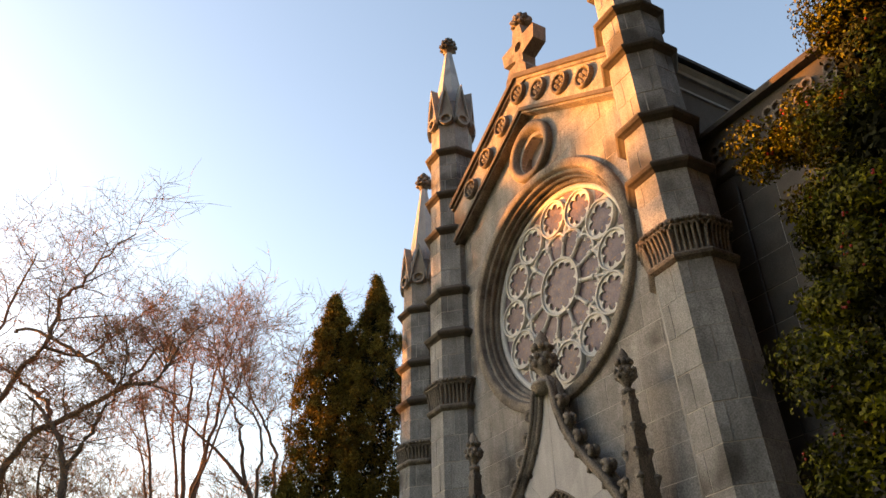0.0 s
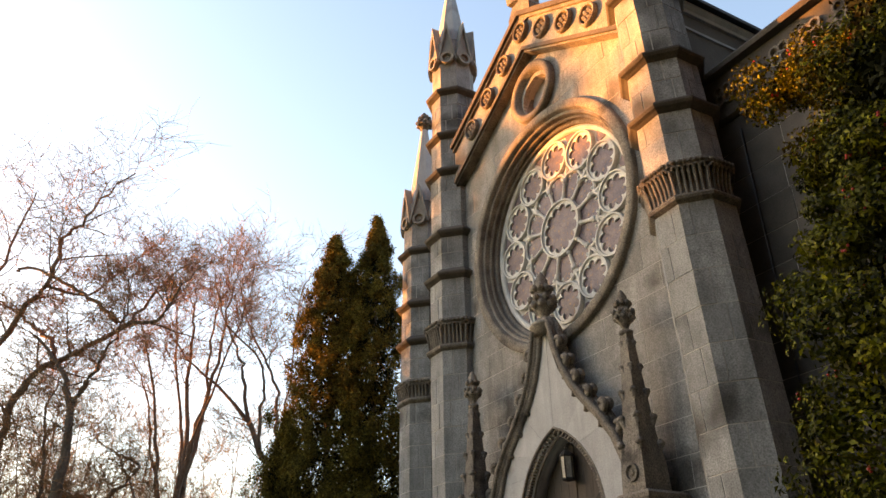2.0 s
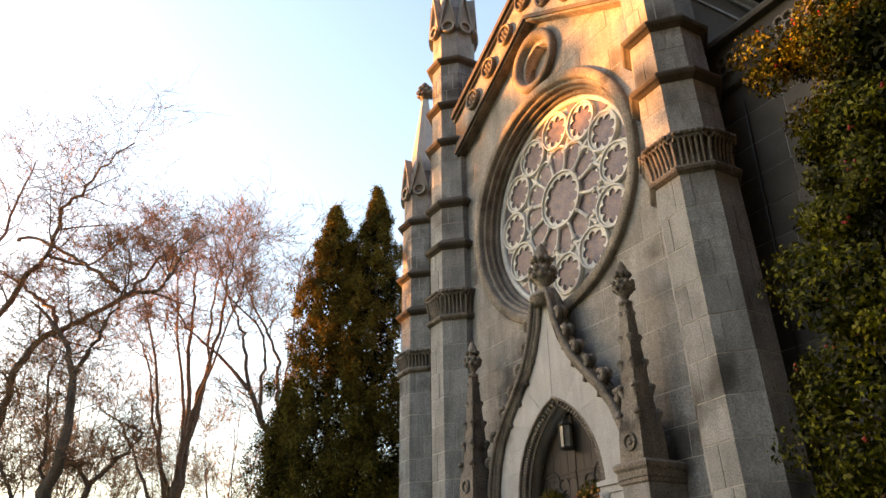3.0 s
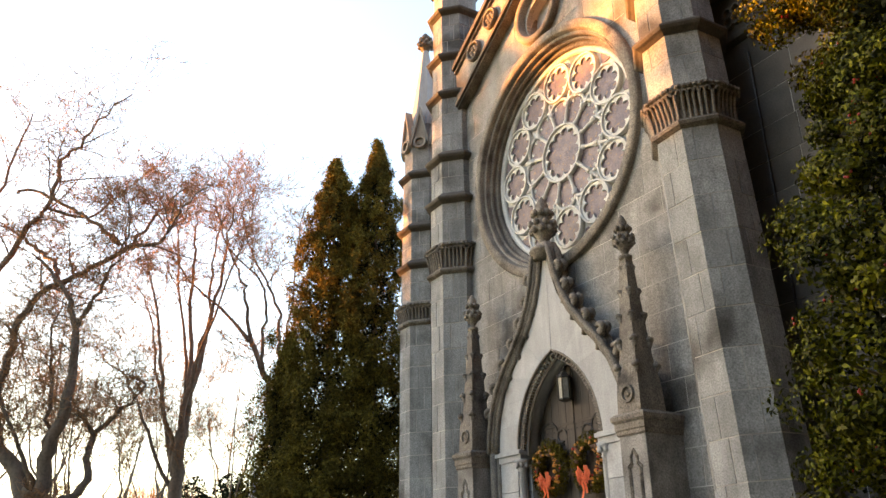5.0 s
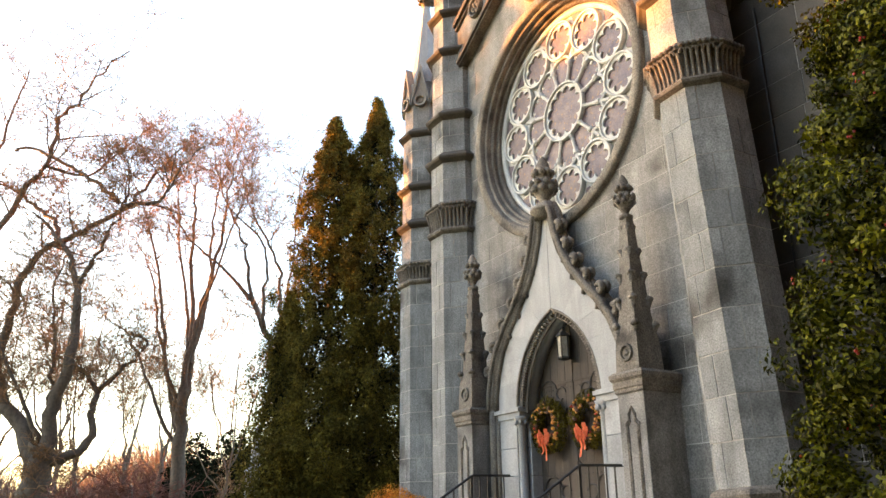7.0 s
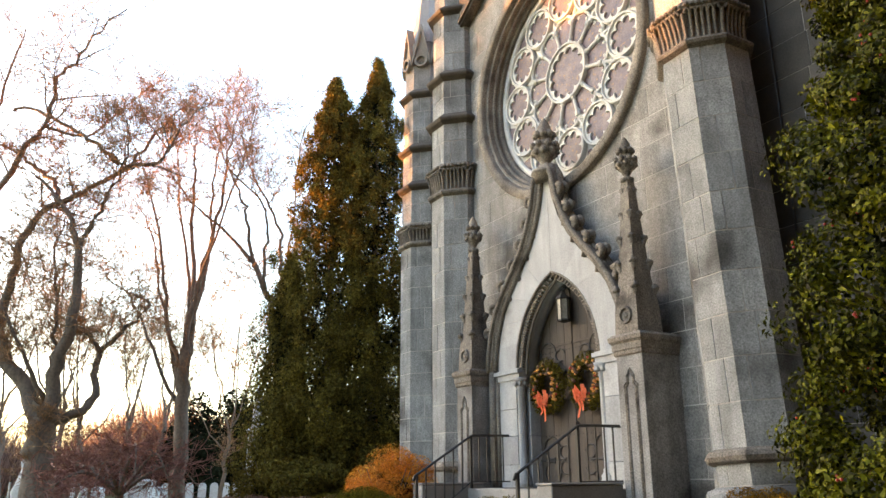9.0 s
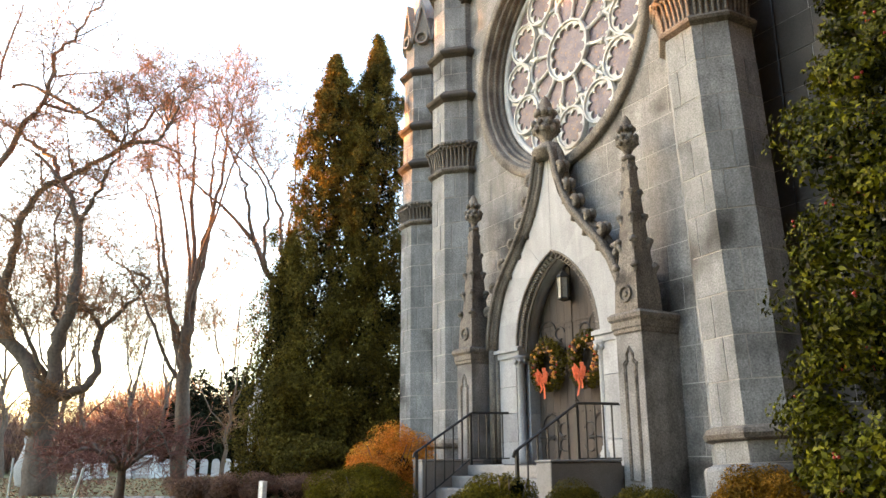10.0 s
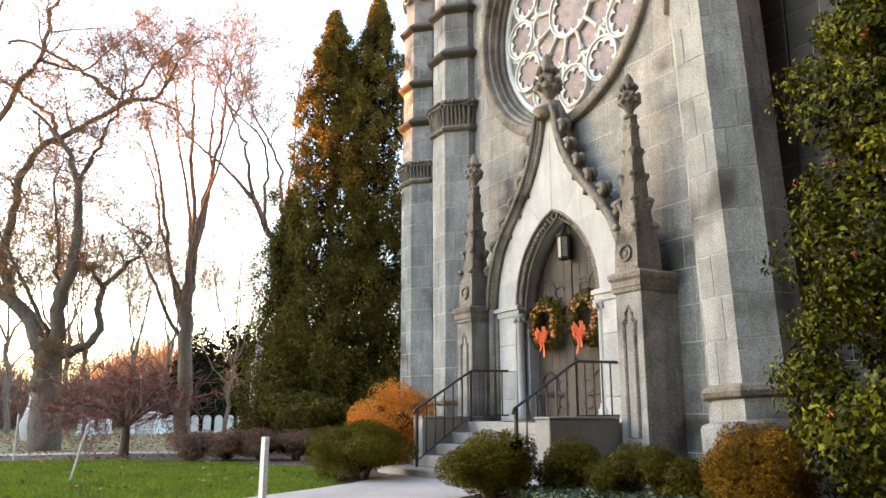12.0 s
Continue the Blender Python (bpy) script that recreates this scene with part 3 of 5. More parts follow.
AY = 1.0
for s in (1, -1):
    x0, x1 = (3.16, 9.5) if s > 0 else (-6.6, -3.16)
    bm = bmesh.new()
    box(bm, x0, x1, AY + 0.008, AY + 0.5, 0, 8.2)
    aisle = tagged(link("wall_aisle", bm, MORTAR), "coursed granite aisle front set back from the nave", "wall", kind="structure")
    par = thing("aisle_parapet", "flat stone parapet pierced by carved quatrefoils over the aisle", "parapet", "aisle parapets")
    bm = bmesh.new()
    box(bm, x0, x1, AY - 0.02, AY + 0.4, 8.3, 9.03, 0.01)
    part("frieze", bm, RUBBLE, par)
    bm = bmesh.new()
    prism(bm, [(AY - 0.16, 9.03), (AY - 0.18, 9.1), (AY - 0.12, 9.18), (AY + 0.2, 9.3), (AY + 0.5, 9.18), (AY + 0.5, 9.03)], x0, x1)
    for v in bm.verts:
        v.co = Vector((v.co.y, v.co.x, v.co.z))
    part("coping", bm, DARKCAP, par, "dark weathered coping")
    bm = bmesh.new()
    prism(bm, [(AY - 0.02, 8.16), (AY - 0.1, 8.2), (AY - 0.12, 8.26), (AY - 0.02, 8.31), (AY + 0.1, 8.31), (AY + 0.1, 8.16)], x0, x1)
    for v in bm.verts:
        v.co = Vector((v.co.y, v.co.x, v.co.z))
    part("string", bm, DARKCAP, par)
    n = int((x1 - x0 - 0.4) / 0.53)
    me = me2 = None
    for i in range(n):
        x = x0 + 0.45 + 0.53 * i
        if me is None:
            bm = bmesh.new()
            for q in range(4):
                a = math.pi / 4 + math.pi / 2 * q
                hoop(bm, [(0.055, -0.02), (0.065, -0.06), (0.1, -0.06), (0.105, 0.0), (0.055, 0.0)], 0.11 * math.sin(a), 16, 0.11 * math.cos(a))
            ob = part("quatrefoil", bm, DRESSED, par)
            me = ob.data
        else:
            ob = new("quatrefoil", me)
            ob.parent = par
        ob.location = (x, AY - 0.02, 8.64)
        if me2 is None:
            bm = bmesh.new()
            blob(bm, (0, 0, 0), 0.07, 1, 0.1, (1.2, 0.8, 0.7))
            ob = part("boss", bm, DRESSED, par)
            me2 = ob.data
        else:
            ob = new("boss", me2)
            ob.parent = par
        ob.location = (x + 0.26, AY - 0.05, 8.12)
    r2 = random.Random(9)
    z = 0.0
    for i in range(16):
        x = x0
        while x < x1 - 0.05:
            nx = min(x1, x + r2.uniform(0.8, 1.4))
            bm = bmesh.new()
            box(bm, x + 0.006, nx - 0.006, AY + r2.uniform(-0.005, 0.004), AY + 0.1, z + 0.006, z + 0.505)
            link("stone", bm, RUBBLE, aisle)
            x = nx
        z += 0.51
    bm = bmesh.new()
    box(bm, x0 if s > 0 else x0 - 1.0, x1 if s > 0 else x1, AY + 0.5, 26, 8.2, 8.3)
    tagged(link("roof_aisle", bm, ROOFSLATE), "dark flat aisle roof behind the parapet", "roof", kind="structure")
    bm = bmesh.new()
    xs = x1 - 0.3 if s > 0 else x0
    box(bm, xs, xs + 0.3, AY + 0.5, 26, 0, 8.2)
    tagged(link("wall_aisle_side", bm, RUBBLE), "plain granite aisle side wall", "wall", kind="structure")

lancet = thing("lancet_window", "narrow pointed aisle window with pale stone mullions", "window", loc=(5.9, AY, 0))
bm = bmesh.new()
out = [(-0.55, 1.9), (0.55, 1.9)] + [(arch_half(4.6 + 0.9 * i / 8, 0.55, 5.5, 4.6), 4.6 + 0.9 * i / 8) for i in range(9)] + [(-arch_half(4.6 + 0.9 * i / 8, 0.55, 5.5, 4.6), 4.6 + 0.9 * i / 8) for i in range(7, -1, -1)]
prism(bm, out, -0.02, 0.012)
part("pane", bm, GLASSDARK, lancet)
for x in (-0.55, -0.18, 0.18, 0.55):
    bm = bmesh.new()
    box(bm, x - 0.05, x + 0.05, -0.12, 0.0, 1.9, 4.6 + 0.9 * (0.8 if abs(x) < 0.3 else 0.05), 0.01)
    part("mullion", bm, PALE, lancet)
bm = bmesh.new()
tube(bm, [(x, -0.06, z) for x, z in out[2:]], 0.07, 6)
part("arch_moulding", bm, PALE, lancet)
bm = bmesh.new()
tube(bm, [(3.75, AY - 0.05, 7.9), (3.75, AY - 0.04, 4.0), (3.76, AY - 0.05, 0.2)], 0.014, 5)
tagged(link("lightning_cable", bm, IRON), "thin dark cable running down the aisle wall", "cable")

# ---- portal ----
portal = thing("portal", "pale stone ogee portal surround with crockets and a tall finial", "doorway", loc=(0, 0.1, 0))
PF = -0.2
OGEE = [(1.72, 2.72), (1.7, 3.0), (1.62, 3.35), (1.46, 3.72), (1.2, 4.07), (0.9, 4.38), (0.63, 4.7), (0.42, 5.05), (0.29, 5.4), (0.21, 5.75)]


def ogee_at(z):
    for (xa, za), (xb, zb) in zip(OGEE, OGEE[1:]):
        if za <= z <= zb:
            return xa + (xb - xa) * (z - za) / (zb - za)
    return OGEE[0][0] if z < OGEE[0][1] else OGEE[-1][0]


A_W, A_TOP = 1.06, 4.16
INNER = [(arch_half(2.7 + (A_TOP - 2.7) * k / 20, A_W, A_TOP), 2.7 + (A_TOP - 2.7) * k / 20) for k in range(21)]
CUTS = [(2.72, 0), (3.1, 6), (3.5, 11), (3.95, 15), (4.5, 18), (5.8, 20)]
for s in (-1, 1):
    for (z0, k0), (z1, k1) in zip(CUTS, CUTS[1:]):
        inner = [(x, zz) for x, zz in INNER[k0:k1 + 1]]
        outer = []
        for i in range(9):
            zz = z0 + (z1 - z0) * i / 8
            outer.append((ogee_at(zz) - 0.04, zz))
        if k1 == 20:
            inner[-1] = (0.003, A_TOP)
            outer.append((0.003, 5.8))
        g = 0.004
        pts = [(s * x, zz + (g if i == 0 else 0)) for i, (x, zz) in enumerate(inner)] + [(s * x, zz) for x, zz in outer[::-1]]
        bm = bmesh.new()
        prism(bm, pts, PF + rnd.uniform(-0.003, 0.003), 0.14)
        part("voussoir", bm, PALE, portal)
    # ogee hood
    bm = bmesh.new()
    for dy, r, off in ((PF - 0.03, 0.075, 0.0), (PF - 0.1, 0.05, 0.035), (PF - 0.02, 0.05, -0.085), (PF + 0.06, 0.07, 0.05)):
        tube(bm, [(s * (x + off), dy, zz) for x, zz in OGEE] + [(s * 0.14, dy, 5.95)], r, 8)
    part("hood_moulding", bm, DRESSED, portal, "curved ogee hood moulding", True)
    bm = bmesh.new()
    for off, r in ((0.0, 0.075), (0.1, 0.045), (-0.1, 0.045)):
        tube(bm, [(s * (1.72 + off), PF - 0.03 + abs(off) * 0.4, 0.8), (s * (1.72 + off), PF - 0.03 + abs(off) * 0.4, 2.74)], r, 8)
    part("nook_shaft", bm, DRESSED, portal, "", True)
    for i, zz in enumerate((3.35, 3.75, 4.12, 4.42, 4.72, 5.05, 5.4)):
        x = ogee_at(zz)
        nx, nz = (0.85, 0.55) if zz < 4.2 else (0.75, 0.66)
        bm = bmesh.new()
        k = (1.0 if i % 2 == 0 else 0.88) * (0.85 if zz < 3.6 else 1.0)
        # a stalk that swells into two rolled leaves
        tube(bm, [(x - 0.02, PF - 0.02, zz - 0.22), (x + nx * 0.06, PF - 0.03, zz - 0.1), (x + nx * 0.13, PF - 0.04, zz), (x + nx * 0.17, PF - 0.05, zz + 0.06)], [0.035, 0.055, 0.075 * k, 0.06 * k], 9)
        for yy, turn in ((PF - 0.09, 0.0), (PF + 0.02, 0.02)):
            roll = [(x + nx * (0.16 + 0.085 * k * math.sin(w)), yy, zz + 0.055 + turn + 0.075 * k * math.cos(w)) for w in (-0.9, -0.3, 0.3, 0.9, 1.5, 2.1, 2.7, 3.3)]
            tube(bm, roll, [0.03, 0.045, 0.052, 0.054, 0.052, 0.047, 0.036, 0.02], 8)
        blob(bm, (x + nx * 0.15, PF - 0.035, zz + nz * 0.08), 0.07 * k, 2, 0.4, (1.0, 1.25, 0.9))
        for v in bm.verts:
            v.co.x *= s
        part("crocket", bm, DRESSED, portal, "curled leaf crocket", True)
    # carved spandrel leaf strip under the crockets
    bm = bmesh.new()
    for i in range(34):
        zz = 2.95 + 2.6 * i / 34
        blob(bm, (s * (ogee_at(zz) + 0.05), PF - 0.045 - 0.012 * (i % 3), zz), 0.042, 2, 0.35, (0.75, 0.7, 1.5))
    part("leaf_carving", bm, DRESSED, portal, "", True)
    # jamb stones
    z = 0.8
    for h in (0.36, 0.46, 0.44, 0.5):
        bm = bmesh.new()
        box(bm, min(s * 1.09, s * 1.66), max(s * 1.09, s * 1.66), PF + 0.01, 0.14, z + 0.004, z + h - 0.004)
        part("jamb_stone", bm, PALE, portal)
        bm = bmesh.new()
        box(bm, min(s * 0.93, s * 1.1), max(s * 0.93, s * 1.1), -0.03, 0.2, z + 0.004, z + h - 0.004)
        part("reveal_stone", bm, PALE, portal)
        z += h
    bm = bmesh.new()
    prism(bm, [(s * 0.96, 2.54), (s * 1.86, 2.54), (s * 1.86, 2.72), (s * 0.96, 2.72)], PF - 0.02, 0.14)
    prism(bm, [(s * 0.94, 2.64), (s * 1.88, 2.64), (s * 1.88, 2.7), (s * 0.94, 2.7)], PF - 0.06, 0.14)
    part("impost", bm, PALE, portal)
    bm = bmesh.new()
    lathe(bm, [(0.13, 0.8), (0.13, 0.9), (0.11, 0.93), (0.12, 0.97), (0.085, 1.02), (0.085, 1.06), (0.068, 1.08), (0.068, 2.36), (0.085, 2.38), (0.07, 2.4), (0.09, 2.46), (0.13, 2.52), (0.14, 2.56)], 14, cx=s * 1.03, cy=-0.13)
    for q in range(8):
        a = 2 * math.pi * q / 8
        blob(bm, (s * 1.03 + 0.105 * math.cos(a), -0.13 + 0.105 * math.sin(a), 2.47), 0.035, 1, 0.3, (1, 1, 1.5))
    part("colonnette", bm, PALE, portal, "slim round shaft with a leaf capital", True)
# arch reveal and billet moulding
for s in (-1, 1):
    bm = bmesh.new()
    a = [(arch_half(SPRING + (4.0 - SPRING) * k / 20, 0.93, 4.0), SPRING + (4.0 - SPRING) * k / 20) for k in range(21)]
    b = [(arch_half(SPRING + (A_TOP - SPRING) * k / 20, A_W, A_TOP), SPRING + (A_TOP - SPRING) * k / 20) for k in range(21)]
    rows = []
    for (xa, za), (xb, zb) in zip(a, b):
        rows.append([bm.verts.new((s * x, y, zz)) for x, y, zz in ((xa, 0.2, za), (xa, -0.02, za), ((xa * 0.5 + xb * 0.5), -0.04, (za + zb) / 2), (xb, PF + 0.012, zb), (xb, 0.2, zb))])
    for p, q in zip(rows, rows[1:]):
        for i in range(5):
            j = (i + 1) % 5
            bm.faces.new((p[i], p[j], q[j], q[i]))
    part("arch_reveal", bm, PALE, portal, "", True)
    bm = bmesh.new()
    tube(bm, [(s * (xb - 0.14), -0.08, zb - 0.05) for xb, zb in b], 0.025, 6)
    tube(bm, [(s * (xb - 0.005), PF + 0.01, zb) for xb, zb in b], 0.022, 6)
    part("arch_roll", bm, DRESSED, portal)
    me = None
    n = 34
    for i in range(n):
        f = 20 * (i + 0.5) / n
        k = int(f)
        xb, zb = (b[k][0] + (b[min(k + 1, 20)][0] - b[k][0]) * (f - k), b[k][1] + (b[min(k + 1, 20)][1] - b[k][1]) * (f - k))
        d = Vector((s * (b[min(k + 1, 20)][0] - b[k][0]), 0, b[min(k + 1, 20)][1] - b[k][1])).normalized()
        if me is None:
            bm = bmesh.new()
            box(bm, -0.055, 0.055, -0.03, 0.03, -0.014, 0.014, 0.005)
            ob = part("billet", bm, DRESSED, portal)
            me = ob.data
        else:
            ob = new("billet", me)
            ob.parent = portal
        ob.matrix_basis = Matrix.Translation((s * (xb - 0.07), -0.135, zb - 0.02)) @ Matrix.Rotation(math.atan2(d.x, d.z) + s * 0.45, 4, "Y")
bm = bmesh.new()
lathe(bm, [(0.2, 5.72), (0.2, 5.8), (0.26, 5.84), (0.24, 5.9), (0.17, 5.93), (0.14, 5.98)], 12, cy=-0.2)
part("collar", bm, DRESSED, portal, "", True)
bm = bmesh.new()
leaf_finial(bm, 0, -0.2, 5.95, 0.93)
part("finial", bm, DRESSED, portal, "bulbous carved leaf finial", True)

# piers with crocketed pinnacles
for s in (-1, 1):
    pier = thing("portal_pier", "square stone pier with a sunk trefoil panel beside the door", "pier", "portal piers", loc=(s * 2.08, -0.26, 0))
    bm = bmesh.new()
    box(bm, -0.245, 0.245, -0.24, 0.46, 0.0, 2.52, 0.008)
    part("shaft", bm, ASHLAR, pier)
    bm = bmesh.new()
    lathe(bm, [(0.25, 2.5), (0.265, 2.52), (0.265, 2.56), (0.28, 2.58), (0.28, 2.66), (0.31, 2.7), (0.315, 2.75), (0.27, 2.79), (0.1, 2.8)], 4, math.pi / 4, apothem=True)
    for v in bm.verts:
        if v.co.y > 0:
            v.co.y += 0.19
    part("cap", bm, DRESSED, pier, "moulded cap")
    bm = bmesh.new()
    w = 0.085
    path = [(-w, 0.62), (-w, 2.02), (-w - 0.01, 2.08), (-w * 0.55, 2.13), (-w * 0.6, 2.2), (0, 2.3), (w * 0.6, 2.2), (w * 0.55, 2.13), (w + 0.01, 2.08), (w, 2.02), (w, 0.62), (-w, 0.62)]
    tube(bm, [(x, -0.243, zz) for x, zz in path], 0.016, 5)
    tube(bm, [(x * 1.35, -0.245, zz + (0.03 if zz > 2 else 0)) for x, zz in path[:-1]], 0.011, 5)
    part("panel_moulding", bm, DRESSED, pier, "slim trefoil-headed panel moulding")
    pin = thing("pier_pinnacle", "slender crocketed stone pinnacle standing on the portal pier", "pinnacle", "portal piers", loc=(s * 2.06, -0.27, 2.8))
    bm = bmesh.new()
    lathe(bm, [(0.22, 0.0), (0.21, 0.3), (0.2, 0.42), (0.155, 0.75), (0.09, 1.75), (0.065, 2.2)], 4, math.pi / 4, apothem=True)
    part("shaft", bm, DRESSED, pin)
    bm = bmesh.new()
    hoop(bm, [(0.08, -0.215), (0.09, -0.245), (0.115, -0.245), (0.125, -0.2), (0.08, -0.2)], 0.24, 20)
    blob(bm, (0, -0.22, 0.24), 0.05, 1, 0, (1, 0.5, 1))
    part("roundel", bm, DRESSED, pin)
    for e in range(4):
        a = math.pi / 4 + e * math.pi / 2
        for i in range(5):
            zz = 0.62 + 0.36 * i
            r = (0.165 - 0.045 * i * 0.7) * 1.42
            bm = bmesh.new()
            c = Vector((math.cos(a), math.sin(a), 0))
            blob(bm, c * (r + 0.02) + Vector((0, 0, zz)), 0.062 - 0.004 * i, 2, 0.5, (1, 1, 0.9))
            tube(bm, [c * (r - 0.06) + Vector((0, 0, zz - 0.26)), c * (r - 0.01) + Vector((0, 0, zz - 0.1)), c * (r + 0.025) + Vector((0, 0, zz))], [0.025, 0.04, 0.045], 6)
            part("crocket", bm, DRESSED, pin, "", True)
    bm = bmesh.new()
    lathe(bm, [(0.07, 2.16), (0.1, 2.19), (0.1, 2.23), (0.07, 2.25)], 10)
    leaf_finial(bm, 0, 0, 2.24, 0.64)
    part("finial", bm, DRESSED, pin, "bulbous leaf finial", True)

# ---- doors ----
DY = 0.27
for s in (-1, 1):
    door = thing("door_leaf", "brown wooden plank door leaf with scrolled iron hinges, closed", "door", "church doors", loc=(s * 0.01, DY, 0))
    n = 5
    for i in range(n):
        xa, xb = 0.94 * i / n + 0.003, 0.94 * (i + 1) / n - 0.003
        pts = [(xa, 0.82)]
        pts += [(xb, 0.82)]
        zs = [SPRING + (3.98 - SPRING) * k / 24 for k in range(25)]
        tb = [zz for zz in zs if arch_half(zz, 0.96, 4.0) >= xb]
        ta = [zz for zz in zs if arch_half(zz, 0.96, 4.0) >= xa]
        pts += [(xb, tb[-1] if tb else SPRING), (xa, ta[-1])]
        bm = bmesh.new()
        prism(bm, [(s * x, zz) for x, zz in pts], rnd.uniform(-0.004, 0.0), 0.05)
        part("plank", bm, DOORWOOD, door)
    bm = bmesh.new()
    box(bm, min(s * 0.0, s * 0.93), max(s * 0.0, s * 0.93), -0.014, 0.0, 3.02, 3.06, 0.004)
    part("batten", bm, DOORWOOD, door)
    for zz in (3.0, 1.66):
        for i in range(10):
            bm = bmesh.new()
            blob(bm, (s * (0.06 + 0.09 * i), -0.01, zz - 0.06), 0.011, 1)
            part("stud", bm, IRON, door)
    for zz in (1.22, 2.75):
        bm = bmesh.new()
        tube(bm, [(s * 0.93, -0.015, zz), (s * 0.3, -0.015, zz)], 0.016, 5)
        for d in (-1, 1):
            for x0, r in ((0.62, 0.17), (0.3, 0.1)):
                tube(bm, [(s * (x0 + r * 1.5 * math.cos(t) * 0.8), -0.015, zz + d * (r + 0.02 + r * math.sin(t))) for t in [k * 0.5 - 1.9 for k in range(11)]], 0.013, 5)
        part("strap_hinge", bm, IRON, door, "scrolled black iron strap hinge")
    bm = bmesh.new()
    if s > 0:
        tube(bm, [(0.07, -0.01, 1.75), (0.07, -0.07, 1.8), (0.07, -0.07, 1.95), (0.07, -0.01, 2.0)], 0.013, 6)
        blob(bm, (0.07, -0.02, 2.12), 0.03, 1)
        part("door_handle", bm, IRON, door, "iron pull handle")
    else:
        bm.free()
bm = bmesh.new()
box(bm, -1.1, 1.1, DY + 0.06, DY + 0.1, 0.5, 4.3)
tagged(link("door_backing", bm, IRON), "dark backing behind the doors", "wall", kind="structure")

lantern = thing("wall_lantern", "dark metal hanging lantern with frosted panes over the door", "lantern", loc=(0, DY - 0.15, 3.36))
bm = bmesh.new()
lathe(bm, [(0.03, -0.02), (0.1, 0.0), (0.11, 0.02), (0.1, 0.035)], 6)
part("base", bm, IRON, lantern)
bm = bmesh.new()
lathe(bm, [(0.115, 0.36), (0.125, 0.375), (0.09, 0.42), (0.05, 0.455), (0.04, 0.47), (0.05, 0.49), (0.015, 0.52)], 6)
part("roof", bm, IRON, lantern)
for i in range(6):
    a = math.pi / 3 * i
    bm = bmesh.new()
    tube(bm, [(0.1 * math.cos(a), 0.1 * math.sin(a), 0.02), (0.105 * math.cos(a), 0.105 * math.sin(a), 0.37)], 0.009, 5)
    part("bar", bm, IRON, lantern)
    bm = bmesh.new()
    b = a + math.pi / 3
    vs = [bm.verts.new((r * math.cos(t), r * math.sin(t), zz)) for t, r, zz in ((a, 0.094, 0.03), (b, 0.094, 0.03), (b, 0.099, 0.365), (a, 0.099, 0.365))]
    bm.faces.new(vs)
    part("pane", bm, MILK, lantern, "frosted pane")
bm = bmesh.new()
tube(bm, [(0, 0, 0.5), (0, 0.02, 0.56), (0, 0.1, 0.58), (0, 0.15, 0.53)], 0.012, 6)
part("bracket", bm, IRON, lantern)

# ---- steps, cheek walls and railings ----
stair = thing("entrance_steps", "pale granite entrance steps between low cheek walls", "steps")
bm = bmesh.new()
box(bm, -2.1, 2.1, -2.16, -1.66, -0.05, 0.12, 0.012)
part("step", bm, STEP, stair)
for i, y in enumerate((-1.72, -1.42, -1.12, -0.82)):
    bm = bmesh.new()
    z1 = 0.12 + 0.17 * (i + 1)
    box(bm, -1.5, 1.5, y, (-1.72, -1.42, -1.12, -0.82, 0.2)[i + 1] + 0.02, z1 - 0.17, z1, 0.01)
    part("step", bm, STEP, stair)
bm = bmesh.new()
box(bm, -1.48, 1.48, -1.1, 0.2, 0.0, 0.62)
part("core", bm, STEP, stair)
bm = bmesh.new()
box(bm, -0.55, 0.55, -0.75, -0.2, 0.802, 0.815, 0.004)
tagged(link("door_mat", bm, IRON), "dark door mat on the top step", "mat")
for s in (-1, 1):
    bm = bmesh.new()
    box(bm, min(s * 1.502, s * 1.81), max(s * 1.502, s * 1.81), -1.66, -0.5, -0.05, 0.86, 0.012)
    ch = tagged(link("cheek_wall", bm, STEP), "low pale granite cheek wall beside the steps", "wall", "cheek walls")
    bm = bmesh.new()
    box(bm, min(s * 1.49, s * 1.825), max(s * 1.49, s * 1.825), -1.675, -0.5, 0.862, 0.89, 0.008)
    part("coping", bm, STEP, ch)
    rail = thing("handrail", "black wrought iron stair railing with square balusters", "railing", "stair railings", loc=(s * 1.35, 0, 0))
    bm = bmesh.new()
    tube(bm, [(0, -1.9, 0.92), (0, -1.87, 0.99), (0, -1.82, 1.02), (0, -0.86, 1.6), (0, -0.8, 1.625), (0, -0.1, 1.635)], 0.02, 6)
    tube(bm, [(0, -0.1, 1.635), (0, -0.03, 1.63), (0, -0.02, 1.6)], 0.02, 6)
    part("top_rail", bm, IRON, rail)
    bm = bmesh.new()
    tube(bm, [(0, -1.8, 0.24), (0, -0.84, 0.9), (0, -0.06, 0.9)], 0.012, 5)
    part("bottom_rail", bm, IRON, rail)
    for y, r in [(-1.84, 0.02), (-0.84, 0.02), (-0.06, 0.014)] + [(-1.84 + 1.0 * k / 6, 0.009) for k in range(1, 6)] + [(-0.84 + 0.78 * k / 5, 0.009) for k in range(1, 5)]:
        top = 1.02 + max(0, min(1, (y + 1.82) / 0.98)) * 0.6
        foot = 0.12 if y < -1.8 else 0.8 if r > 0.01 else (0.24 + (y + 1.8) * 0.69 if y < -0.84 else 0.9)
        bm = bmesh.new()
        box(bm, -r, r, y - r, y + r, foot, top)
        part("post" if r > 0.01 else "baluster", bm, IRON, rail)

# ---- plants: materials ----
HOLLY = material("glossy_holly_leaves", (0.13, 0.125, 0.004), (0.016, 0.021, 0.002), 2.2, 0.5, 0.0, 30, island=0.9, spec=0.09, translucent=0.1)
